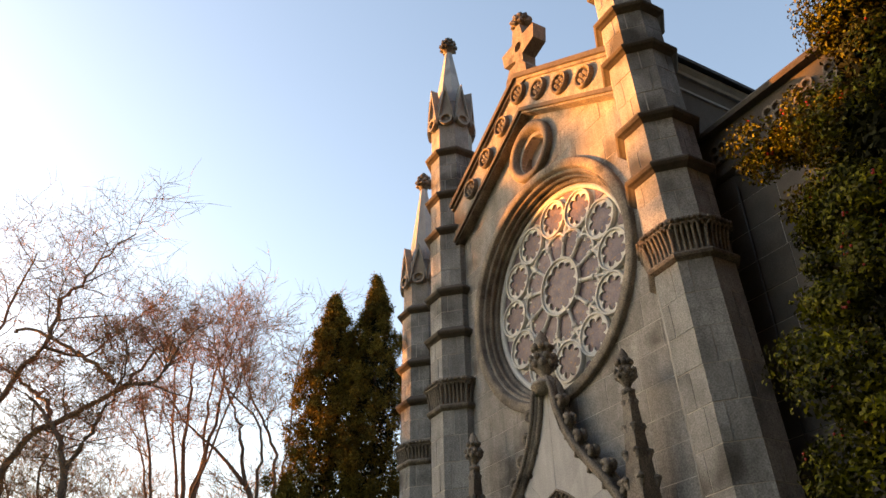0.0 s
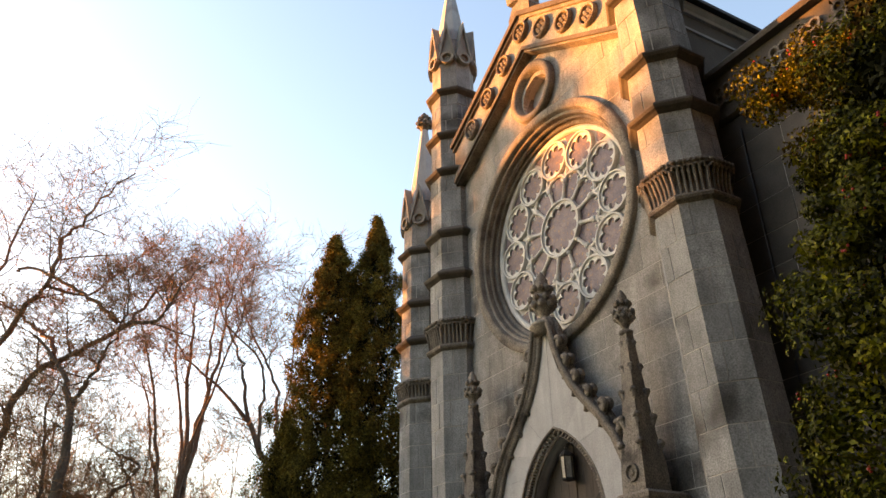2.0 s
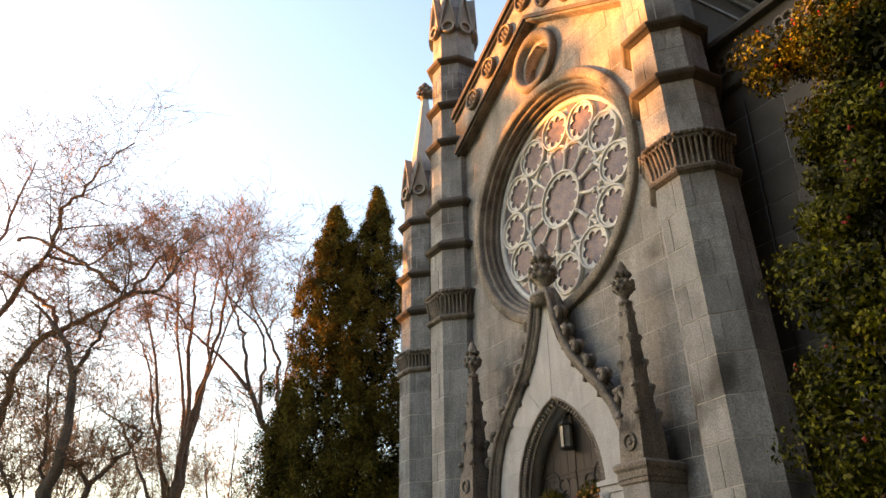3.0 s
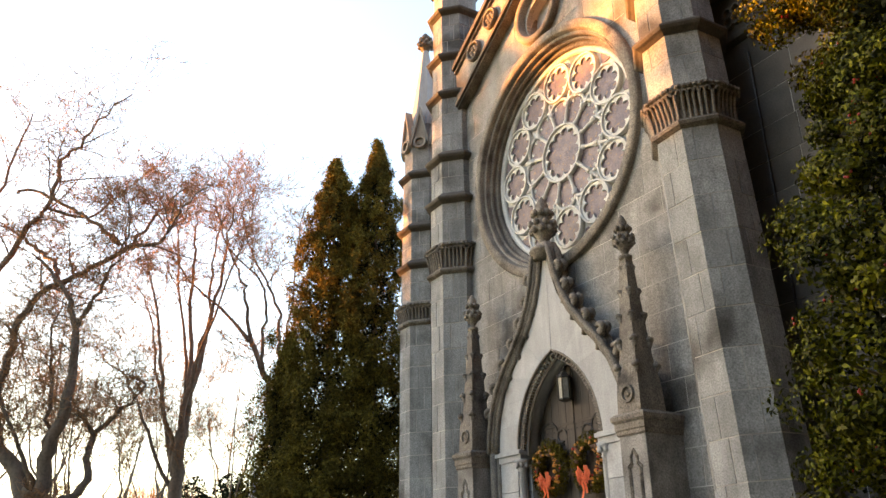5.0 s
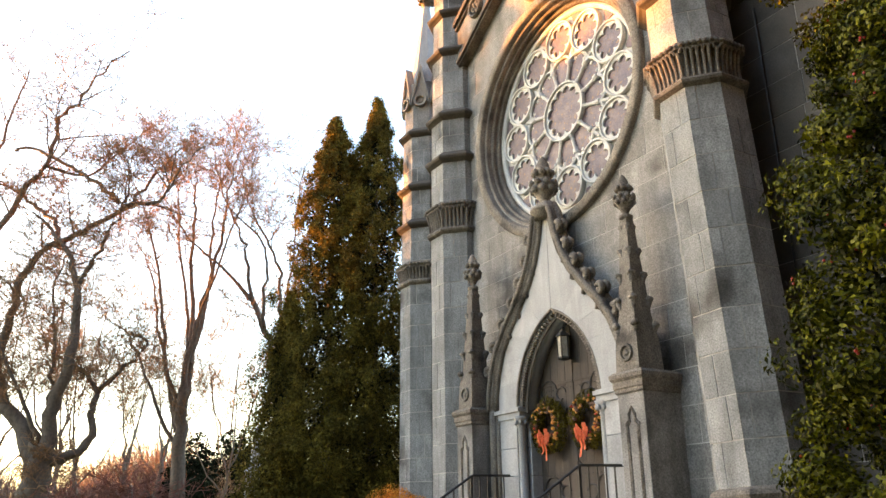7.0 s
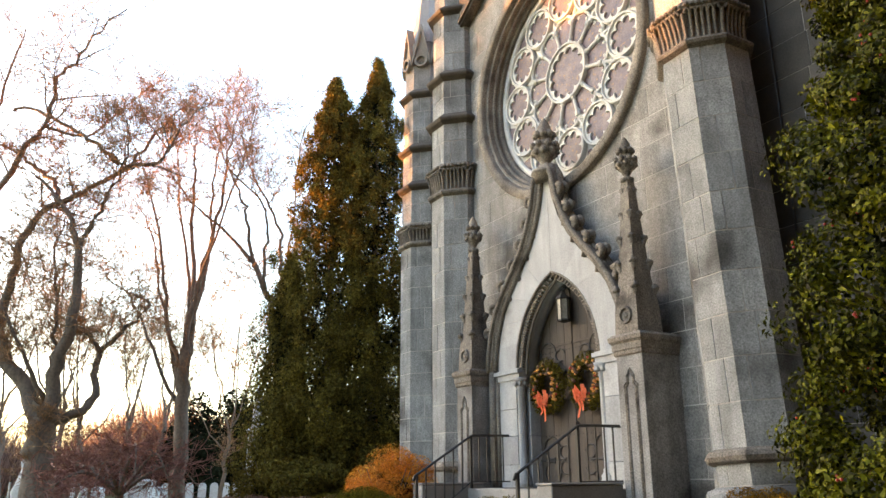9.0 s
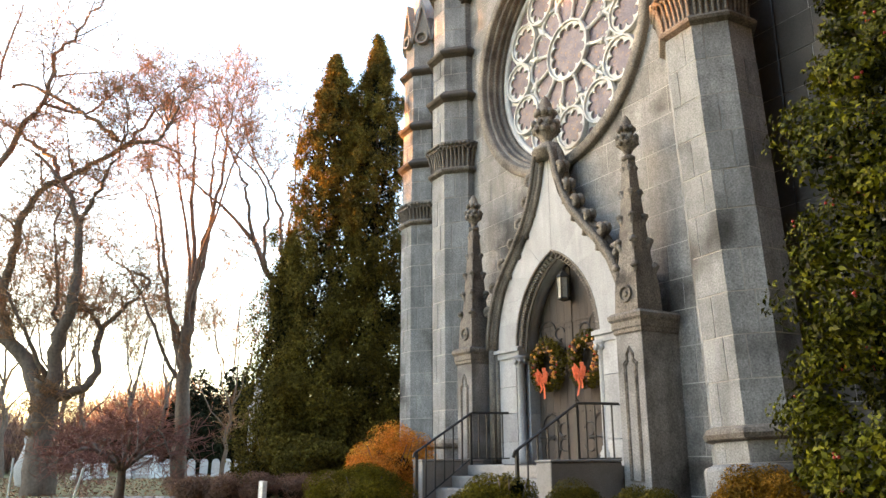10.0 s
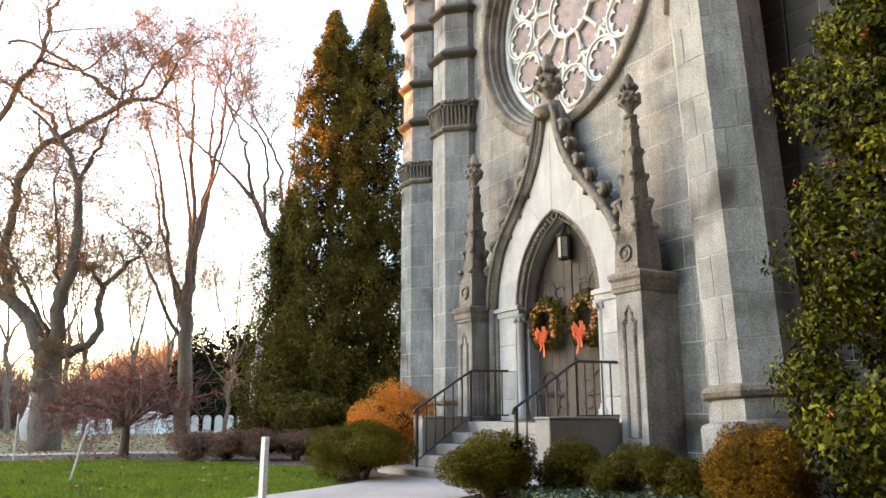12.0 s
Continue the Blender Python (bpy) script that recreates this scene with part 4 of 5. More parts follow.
CONIFER = material("arborvitae_foliage", (0.17, 0.13, 0.02), (0.075, 0.06, 0.012), 0.8, 0.8, 0.0, 30, island=0.6, translucent=0.08, spots=((0.125, 0.09, 0.014), 0.45, 0.6), spec=0.1)
YEW = material("yew_foliage", (0.16, 0.125, 0.01), (0.07, 0.06, 0.006), 2.0, 0.8, 0.0, 30, spec=0.06, island=0.6, translucent=0.08, spots=((0.2, 0.15, 0.03), 2.5, 0.6))
BOX = material("boxwood_foliage", (0.125, 0.095, 0.01), (0.06, 0.052, 0.007), 3.0, 0.7, 0.0, 30, spec=0.08, island=0.55, translucent=0.08)
ORANGE = material("orange_autumn_foliage", (0.68, 0.272, 0.0213), (0.51, 0.153, 0.0153), 2.0, 0.6, 0.0, 30, island=0.5, translucent=0.35, spots=((0.7, 0.42, 0.05), 3.0, 0.55))
GOLD = material("bronze_cypress_foliage", (0.24, 0.115, 0.01), (0.11, 0.066, 0.008), 3.0, 0.6, 0.0, 30, spec=0.06, island=0.5, translucent=0.25)
IVY = material("ivy_leaves", (0.09, 0.115, 0.05), (0.055, 0.075, 0.032), 3.0, 0.45, 0.0, 30, island=0.45, translucent=0.15)
BRUSH = material("bare_brown_brush", (0.26, 0.14, 0.085), (0.17, 0.095, 0.065), 2.0, 0.8, 0.0, 30, island=0.5, translucent=0.2)
MAPLETWIG = material("red_maple_twigs", (0.32, 0.14, 0.105), (0.22, 0.1, 0.075), 2.0, 0.75, 0.0, 30, island=0.4, translucent=0.15)
BARK = material("grey_brown_bark", (0.2, 0.152, 0.115), (0.12, 0.092, 0.07), 2.5, 0.9, 0.8, 14, stretch=(3, 3, 0.6))
TWIG = material("fine_twigs", (0.384, 0.218, 0.109), (0.243, 0.141, 0.0742), 1.0, 0.85, 0.0, 20, island=0.3)
# dark evergreen leaves, and the shade painted inside shrub and tree crowns
EVERGREEN_SHADE = material("evergreen_and_inner_shade", (0.022, 0.024, 0.01), (0.012, 0.014, 0.007), 0.5, 0.9, 0.0, 20, island=0.5, spec=0.05)
MULCH = material("leaf_mulch", (0.1, 0.06, 0.04), (0.06, 0.038, 0.028), 5, 0.95, 0.9, 60, spots=((0.17, 0.1, 0.06), 18, 0.58))
MEADOW = material("leaf_strewn_grass", (0.17, 0.14, 0.055), (0.11, 0.11, 0.035), 1.2, 0.95, 0.7, 30, spots=((0.2, 0.13, 0.07), 3.5, 0.55))
BLADE = material("grass_blades", (0.2, 0.28, 0.018), (0.12, 0.18, 0.014), 1.0, 0.6, 0.0, 30, island=0.4, translucent=0.3)
LITTER = material("fallen_leaves", (0.3, 0.14, 0.06), (0.2, 0.11, 0.06), 1.0, 0.8, 0.0, 30, island=0.5)
MARBLE = material("white_headstone_marble", (0.62, 0.6, 0.57), (0.48, 0.46, 0.43), 2.0, 0.7, 0.3, 40, random_tone=0.12)
WHITEPAINT = material("white_painted_post", (0.75, 0.74, 0.7), (0.62, 0.6, 0.56), 3.0, 0.6, 0.1, 40)
RIBBON = material("orange_red_ribbon", (0.8, 0.2, 0.09), (0.6, 0.09, 0.03), 22.0, 0.45, 0.2, 30, translucent=0.2)
BERRY = material("red_berries", (0.45, 0.03, 0.015), (0.3, 0.02, 0.01), 3, 0.35, 0.0, 30, spec=0.5)
FRUIT = material("golden_fruit", (0.65, 0.3, 0.04), (0.5, 0.18, 0.03), 3, 0.4, 0.0, 30, spec=0.5)
CONE = material("brown_pine_cones", (0.17, 0.09, 0.05), (0.1, 0.055, 0.035), 9, 0.7, 0.3, 30)

RNG = np.random.default_rng(11)


def mesh_np(name, verts, quads, mat, parent=None):
    me = bpy.data.meshes.new(name)
    me.vertices.add(len(verts))
    me.vertices.foreach_set("co", np.asarray(verts, dtype=np.float32).ravel())
    n, k = quads.shape
    me.loops.add(n * k)
    me.loops.foreach_set("vertex_index", quads.astype(np.int32).ravel())
    me.polygons.add(n)
    me.polygons.foreach_set("loop_start", np.arange(0, n * k, k, dtype=np.int32))
    me.update(calc_edges=True)
    me.validate()
    me.materials.append(mat)
    ob = new(name, me)
    if parent:
        ob.parent = parent
    return ob


def unit(v):
    return v / np.maximum(np.linalg.norm(v, axis=1, keepdims=True), 1e-9)


def leaves(name, centres, facing, length, width, mat, parent=None, spread=0.9, droop=0.0, fold=0.25):
    """Small folded leaves: one at each centre, roughly facing the given way."""
    n = len(centres)
    nrm = unit(facing + spread * RNG.normal(size=(n, 3)))
    d = RNG.normal(size=(n, 3))
    d[:, 2] -= droop
    u = unit(d - nrm * (d * nrm).sum(1, keepdims=True))
    v = np.cross(nrm, u)
    s = RNG.uniform(0.65, 1.25, (n, 1))
    a, b = u * length * s / 2, v * width * s / 2
    lift = nrm * width * s * fold
    verts = np.stack([centres - a, centres + b * 0.9 + lift - a * 0.15, centres + a, centres - b * 0.9 + lift - a * 0.15], axis=1).reshape(-1, 3)
    return mesh_np(name, verts, np.arange(4 * n).reshape(n, 4), mat, parent)


def lumps(n, radii, lump=9, seed=0, shell=0.45, lump_size=0.45):
    """Points in an uneven body of overlapping lumps, thicker towards their skins; with the outward ways."""
    r = np.random.default_rng(seed)
    c = unit(r.normal(size=(lump, 3))) * r.uniform(0.35, 0.72, (lump, 1))
    c[0] = 0
    size = r.uniform(0.75, 1.2, lump) * lump_size
    size[0] = 0.62
    k = r.integers(0, lump, n)
    d = unit(r.normal(size=(n, 3)))
    rad = size[k][:, None] * (1 - shell * r.random((n, 1)) ** 1.6)
    p = c[k] + d * rad
    return p * np.array(radii), d


def shrub(name, label, category, at, radii, n, leaf, mat, seed, lump=12, group="", low=0.0):
    """A shrub: stems and a crown of leaf lumps that comes down to the ground."""
    t = thing(name, label, category, group, loc=at)
    p, d = lumps(n, radii, lump, seed)
    p[:, 2] += radii[2] * 0.95
    keep = p[:, 2] > 0.015
    leaves("foliage", p[keep], d[keep] + np.array((0, 0, 0.3)), leaf[0], leaf[1], mat, t)
    # near-black leaves put the crown's inner shade into colour and close its gaps
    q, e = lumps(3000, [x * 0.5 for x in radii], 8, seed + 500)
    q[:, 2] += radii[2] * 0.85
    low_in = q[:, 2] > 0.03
    leaves("inner_growth", q[low_in], e[low_in], 0.075, 0.045, EVERGREEN_SHADE, t)
    bm = bmesh.new()
    r = random.Random(seed)
    for i in range(7):
        a = 2 * math.pi * i / 7 + r.random()
        tube(bm, [(0.04 * math.cos(a), 0.04 * math.sin(a), -0.03), (0.3 * radii[0] * math.cos(a), 0.3 * radii[1] * math.sin(a), radii[2] * 0.8), (0.6 * radii[0] * math.cos(a), 0.6 * radii[1] * math.sin(a), radii[2] * 1.4)], [0.025, 0.016, 0.006], 5)
    part("stem", bm, BARK, t)
    return t


shrub("yew_bush", "rounded dark green yew bush beside the path", "bush", (-0.95, -2.95, 0), (0.78, 0.78, 0.48), 70000, (0.034, 0.012), YEW, 3, 22, "front bushes")
shrub("yew_bush", "loose green-gold yew bush with uneven tufts", "bush", (2.3, -2.85, 0), (0.55, 0.55, 0.4), 52000, (0.034, 0.012), YEW, 21, 18, "front bushes")
shrub("yew_bush", "small green-gold tuft of yew beside the cheek wall", "bush", (2.55, -2.75, 0), (0.27, 0.27, 0.5), 10000, (0.034, 0.012), YEW, 5, 9, "front bushes")
for i, (x, y, r) in enumerate(((2.75, -2.12, 0.42), (3.35, -1.9, 0.44), (3.95, -1.75, 0.42), (4.5, -1.6, 0.36))):
    shrub("boxwood", "low clipped boxwood shrub along the church wall", "bush", (x, y, 0), (r, r, 0.33), 30000, (0.022, 0.013), BOX, 30 + i, 20, "boxwood row")
shrub("bronze_shrub", "golden bronze dwarf cypress shrub", "bush", (5.42, -2.35, 0), (0.46, 0.46, 0.5), 44000, (0.034, 0.012), GOLD, 41, 20)
shrub("orange_shrub", "feathery bright orange autumn shrub beside the steps", "bush", (-2.55, -1.75, 0), (1.1, 0.85, 0.8), 60000, (0.06, 0.01), ORANGE, 51, 26)
shrub("evergreen_shrub", "dark evergreen shrub at the foot of the conifers", "bush", (-8.6, -0.9, 0), (1.3, 1.3, 0.75), 12000, (0.1, 0.04), CONIFER, 55, 14)
shrub("evergreen_shrub", "dark evergreen shrub at the foot of the conifers", "bush", (-10.2, -1.3, 0), (1.2, 1.2, 1.0), 12000, (0.1, 0.04), CONIFER, 56, 14)
for i in range(5):
    shrub("brush_clump", "low brown leafless hedge clump on a mulch bed", "hedge", (-6.9 + 0.28 * i, -4.0 + 0.62 * i, 0), (0.62, 0.56, 0.34), 7000, (0.08, 0.013), BRUSH, 60 + i, 14, "low brown hedge")

# ivy along the church bed
p = np.column_stack([RNG.uniform(2.5, 6.2, 16000), RNG.uniform(-3.9, -1.9, 16000), RNG.uniform(0.02, 0.16, 16000)])
keep = (p[:, 1] < -2.15 + 0.3 * (p[:, 0] - 3)) & (p[:, 1] > -2.65 - 0.35 * (p[:, 0] - 2.2))
tagged(leaves("ivy_cover", p[keep], np.tile((0, -0.2, 1.0), (keep.sum(), 1)), 0.055, 0.05, IVY, None, 0.6), "dense green ivy ground cover", "ivy", kind="stuff")

# holly tree
holly = thing("holly_tree", "tall glossy holly tree with red berries close to the tower", "tree", loc=(7.3, -1.48, 0))


def holly_r(z):
    return np.interp(z, [0, 1, 3, 4.5, 5.6, 6.8, 8, 10.5, 11.5], [1.7, 1.85, 1.75, 1.3, 0.9, 0.4, 0.25, 0.3, 0.05])


r = np.random.default_rng(5)
nc = 300
zc = r.uniform(0.1, 11.2, nc)
ac = r.uniform(0, 2 * np.pi, nc)
rc = holly_r(zc) * np.sqrt(r.uniform(0.25, 1.0, nc)) * 0.92
cc = np.column_stack([rc * np.cos(ac), rc * np.sin(ac), zc])
low = np.random.default_rng(8)
zl, al = low.uniform(0.2, 4.5, 110), low.uniform(0, 2 * np.pi, 110)
rl = holly_r(zl) * np.sqrt(low.uniform(0.45, 1.0, 110)) * 0.9
cc = np.vstack([cc, np.column_stack([rl * np.cos(al), rl * np.sin(al), zl])])
# a few boughs that reach past the crown
reach = np.linspace(0.3, 1.0, 16)
cc = np.vstack([cc, np.column_stack([-1.6 * reach, 0.25 * reach + low.normal(0, 0.14, 16), 5.75 + 0.6 * reach + low.normal(0, 0.13, 16)]),
                np.column_stack([-1.35 * reach, 0.3 * reach + low.normal(0, 0.12, 16), 4.75 + 0.45 * reach + low.normal(0, 0.12, 16)])])
nc = len(cc)
k = r.integers(0, nc, 190000)
d = unit(r.normal(size=(190000, 3)))
sz = r.uniform(0.14, 0.36, nc)[k][:, None]
p = cc[k] + d * sz * np.array((1.15, 1.15, 0.75)) * (1 - 0.5 * r.random((190000, 1)))
keep = p[:, 2] > 0.02
outward = unit(p * np.array((1, 1, 0.0)))
leaves("foliage", p[keep], (d + outward * 0.6 + np.array((0, 0, 0.4)))[keep], 0.056, 0.032, HOLLY, holly, 0.7, fold=0.35)
# dark leaves stand for the shade deep in the crown and stop see-through
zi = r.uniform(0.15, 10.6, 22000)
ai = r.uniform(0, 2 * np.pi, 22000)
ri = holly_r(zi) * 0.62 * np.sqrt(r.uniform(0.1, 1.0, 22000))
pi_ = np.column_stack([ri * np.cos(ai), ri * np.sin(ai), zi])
leaves("inner_growth", pi_, unit(pi_ * np.array((1, 1, 0.0))), 0.11, 0.065, EVERGREEN_SHADE, holly, 0.8)
bm = bmesh.new()
tube(bm, [(0, 0, -0.1), (0.05, 0.02, 2), (-0.04, 0.05, 5), (0.02, 0, 8), (0, 0, 11)], [0.2, 0.16, 0.12, 0.07, 0.02], 8)
rr = random.Random(3)
for i in range(60):
    c = cc[rr.randrange(nc)]
    tube(bm, [(0, 0, max(0.3, c[2] - 0.8)), (c[0] * 0.5, c[1] * 0.5, c[2] - 0.3), (c[0], c[1], c[2])], [0.035, 0.022, 0.008], 5)
part("trunk", bm, BARK, holly)
bm = bmesh.new()
for i in range(420):
    q = p[rr.randrange(len(p))]
    for j in range(3):
        bmesh.ops.create_icosphere(bm, subdivisions=1, radius=0.013, matrix=Matrix.Translation((q[0] + rr.uniform(-0.03, 0.03), q[1] + rr.uniform(-0.03, 0.03), max(0.1, q[2]) + rr.uniform(-0.03, 0.03))))
tagged(part("berries", bm, BERRY, holly, "small red berries"), kind="stuff")


# conifers
def arborvitae(at, h, r0, n, seed, label, low=0.2):
    t = thing("arborvitae", label, "tree", "conifers by the church", loc=at)
    r = np.random.default_rng(seed)
    m = 900
    z = low + (h - low) * r.random(m) ** 1.25
    rad = r0 * np.interp(z / h, [0, 0.12, 0.5, 0.8, 1], [0.85, 1.0, 0.86, 0.56, 0.04])
    a = r.uniform(0, 2 * np.pi, m)
    rr = rad * np.sqrt(r.uniform(0.25, 1.0, m)) * (1 + 0.18 * r.normal(size=m))
    c = np.column_stack([rr * np.cos(a), rr * np.sin(a), z])
    k = r.integers(0, m, n)
    size = np.interp(z / h, [0, 1], [0.34, 0.15])[k]
    p = c[k] + r.normal(size=(n, 3)) * size[:, None] * np.array((0.42, 0.42, 0.62))
    out = unit(p * np.array((1, 1, 0)) + 1e-6)
    leaves("foliage", p, out + np.array((0, 0, 0.3)), 0.095, 0.034, CONIFER, t, 0.8, droop=-0.6)
    # shade inside the column, given as near-black leaves round the trunk
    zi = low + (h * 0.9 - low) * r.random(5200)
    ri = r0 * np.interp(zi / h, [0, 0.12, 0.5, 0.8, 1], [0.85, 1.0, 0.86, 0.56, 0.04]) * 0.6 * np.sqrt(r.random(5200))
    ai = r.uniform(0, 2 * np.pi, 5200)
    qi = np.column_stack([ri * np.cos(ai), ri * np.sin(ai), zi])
    leaves("inner_growth", qi, unit(qi * np.array((1, 1, 0)) + 1e-6), 0.19, 0.085, EVERGREEN_SHADE, t, 0.8)
    bm = bmesh.new()
    tube(bm, [(0, 0, -0.1), (0.05, 0, h * 0.4), (0, 0, h * 0.97)], [0.16, 0.1, 0.015], 7)
    part("trunk", bm, BARK, t)
    return t


arborvitae((-10.05, 1.45, 0), 13.3, 1.65, 150000, 1, "tall dark columnar arborvitae with bronzed tips", 0.4)
arborvitae((-10.55, 0.3, 0), 12.6, 1.75, 150000, 2, "tall dark green columnar arborvitae", 0.2)
arborvitae((-10.9, -0.75, 0), 7.0, 1.15, 45000, 3, "shorter dark arborvitae on the open side", 0.2)


# ---- bare trees ----
VIEW_R = Vector((0.5, 0.866, 0))        # across the view
VIEW_D = Vector((-0.866, 0.5, 0))


class Boughs:
    def __init__(self):
        self.v, self.f, self.tv, self.tf = [], [], [], []

    def limb(self, pts, radii, sides):
        thin = max(radii) < 0.02
        V, F = (self.tv, self.tf) if thin else (self.v, self.f)
        base = None
        for i, p in enumerate(pts):
            d = pts[min(i + 1, len(pts) - 1)] - pts[max(i - 1, 0)]
            d.normalize()
            u = d.cross(Vector((0.3, 0.5, 0.81)))
            u.normalize()
            w = d.cross(u)
            start = len(V)
            for k in range(sides):
                a = 2 * math.pi * k / sides
                V.append(p + radii[i] * (math.cos(a) * u + math.sin(a) * w))
            if base is not None:
                for k in range(sides):
                    j = (k + 1) % sides
                    F.append((base + k, base + j, start + j, start + k))
            base = start

    def grow(self, start, way, length, radius, level, rnd, up=0.25, wiggle=0.3, kids=6, spread=0.8, most=4):
        n = 5 if level < most else 3
        p, d = start.copy(), way.normalized()
        pts, radii = [p.copy()], [radius]
        for i in range(n):
            d = (d + Vector((rnd.gauss(0, wiggle), rnd.gauss(0, wiggle), rnd.gauss(0, wiggle) * 0.7 + up * 0.3))).normalized()
            p = p + d * length / n
            pts.append(p.copy())
            radii.append(radius * (1 - 0.72 * (i + 1) / n))
        self.limb(pts, radii, 6 if radius > 0.06 else 4 if radius > 0.02 else 3)
        self.sprout(pts, radii, length, level, rnd, up, wiggle, kids, spread, most)

    def sprout(self, pts, radii, length, level, rnd, up, wiggle, kids, spread, most, first=0.25):
        if level >= most:
            return
        for _ in range(kids):
            t = rnd.uniform(first, 1.0) * (len(pts) - 1)
            i = min(int(t), len(pts) - 2)
            p = pts[i].lerp(pts[i + 1], t - i)
            r = radii[i] + (radii[i + 1] - radii[i]) * (t - i)
            d = (pts[i + 1] - pts[i]).normalized()
            side = Vector((rnd.gauss(0, 1), rnd.gauss(0, 1), rnd.gauss(0, 0.6)))
            side = (side - d * side.dot(d)).normalized()
            self.grow(p, d * 0.8 + side * spread * rnd.uniform(0.7, 1.7) + Vector((0, 0, up * 0.6)), length * rnd.uniform(0.5, 0.9), max(0.0085, min(r * 0.62, length * 0.012)), level + 1, rnd, up, wiggle, {1: 6, 2: 4, 3: 2}.get(level, 2), spread, most)

    def finish(self, t):
        raw("trunk", self.v, self.f, BARK, t, True)
        tagged(raw("crown", self.tv, self.tf, TWIG, t), kind="stuff")


def smooth_path(pts, n=5):
    out = []
    P = [pts[0]] + pts + [pts[-1]]
    for i in range(1, len(P) - 2):
        a, b, c, d = P[i - 1], P[i], P[i + 1], P[i + 2]
        for k in range(n):
            t = k / n
            out.append(0.5 * ((2 * b) + (c - a) * t + (2 * a - 5 * b + 4 * c - d) * t * t + (3 * b - a - 3 * c + d) * t ** 3))
    out.append(pts[-1])
    return out


def limbed_tree(label, at, limbs, seed, group="bare trees", kids=9, level=1, up=0.2, spread=0.75, wiggle=0.17, most=5, share=0.5, thick=0.66, first=0.35):
    """A bare tree from its main limbs: points (across, deep, up) and the radii at both ends."""
    t = thing("bare_tree", label, "tree", group, loc=at)
    b = Boughs()
    rnd = random.Random(seed)
    for pts, r0, r1 in limbs:
        path = smooth_path([VIEW_R * x + VIEW_D * y + Vector((0, 0, z)) for x, y, z in pts])
        for q in path[1:]:
            q += Vector((rnd.gauss(0, 0.04), rnd.gauss(0, 0.04), 0))
        n = len(path) - 1
        radii = [thick * (r0 + (r1 - r0) * (i / n) ** 0.7) for i in range(n + 1)]
        b.limb(path, radii, 8)
        length = sum((path[i + 1] - path[i]).length for i in range(n))
        b.sprout(path, radii, length * share, level, rnd, up, wiggle, kids, spread, most, first)
    b.finish(t)
    return t


limbed_tree("large spreading bare tree with a thick forked trunk", (-14.1, -6.3, 0), [
    ([(0.1, 0, -0.1), (0.1, 0, 1.2), (0.0, 0, 2.1), (0.0, 0, 3.0)], 0.72, 0.5),
    ([(-0.1, 0, 2.4), (-0.8, 0.2, 3.6), (-1.8, 0.4, 4.4), (-3.0, 0.6, 5.9)], 0.42, 0.2),
    ([(0.1, 0, 2.6), (0.3, -0.2, 4.0), (0.6, -0.3, 5.2), (0.6, -0.4, 6.5), (0.4, -0.3, 7.6), (-0.2, -0.2, 8.6), (-1.1, 0, 9.5)], 0.36, 0.06),
    ([(0.5, -0.3, 7.3), (0.8, -0.4, 7.8), (1.2, -0.5, 8.6), (1.6, -0.6, 9.6), (1.7, -0.8, 10.9)], 0.16, 0.03),
    ([(-1.2, 0.3, 3.9), (-1.8, 0.3, 5.2), (-1.6, 0.3, 6.0), (-1.4, 0.2, 7.5), (-0.8, 0.1, 8.5), (0.3, 0, 9.0), (1.6, -0.2, 9.7), (2.5, -0.3, 9.8), (3.0, -0.4, 10.7), (3.6, -0.4, 11.5)], 0.27, 0.04),
    ([(-0.5, 0.1, 8.8), (-0.7, 0.3, 9.4), (-1.5, 0.5, 10.0), (-2.0, 0.6, 10.4), (-2.9, 0.8, 11.0)], 0.14, 0.04),
    ([(-3.0, 0.6, 5.9), (-3.2, 0.6, 7.6), (-2.5, 0.5, 9.2), (-1.7, 0.3, 10.6), (-1.2, 0.2, 11.2), (-0.9, 0, 12.7), (-0.3, -0.2, 13.2), (0.3, -0.3, 14.1), (1.1, -0.4, 14.8)], 0.22, 0.03),
    ([(-2.6, 0.8, 12.0), (-2.0, 0.6, 12.0), (-0.5, 0.3, 11.2), (0.6, 0, 10.4), (1.3, -0.2, 9.8)], 0.06, 0.1),
    ([(0.2, 0, 2.5), (1.0, 0.3, 2.9), (1.1, 0.4, 3.8), (1.1, 0.5, 4.4), (1.6, 0.6, 5.0), (2.2, 0.7, 5.8), (1.6, 0.8, 6.2)], 0.24, 0.04),
    ([(1.1, 0.5, 4.4), (0.6, 0.5, 5.0), (0.1, 0.6, 5.3)], 0.14, 0.03),
    ([(-0.1, 0, 3.0), (-0.6, -0.4, 4.3), (-1.2, -0.7, 5.5), (-1.6, -0.9, 6.8)], 0.13, 0.03),
    ([(0.1, 0, 2.9), (-0.2, 0.5, 4.3), (-0.4, 0.8, 5.8), (-0.8, 1.0, 7.5), (-0.6, 1.1, 8.7)], 0.15, 0.03),
    ([(-3.2, 0.6, 7.6), (-3.8, 0.9, 9.8), (-3.2, 1.0, 12.4), (-2.7, 1.0, 15.0)], 0.2, 0.03),
    ([(-1.2, 0.2, 11.2), (-0.1, 0.5, 11.0), (0.8, 0.7, 11.9), (1.6, 0.8, 12.8)], 0.09, 0.02),
    ([(1.6, -0.2, 9.7), (2.0, 0.4, 10.9), (2.6, 0.6, 11.8), (3.0, 0.8, 12.4)], 0.1, 0.02),
], 2, kids=17, share=0.24, up=0.06, spread=1.0, wiggle=0.15, first=0.25)
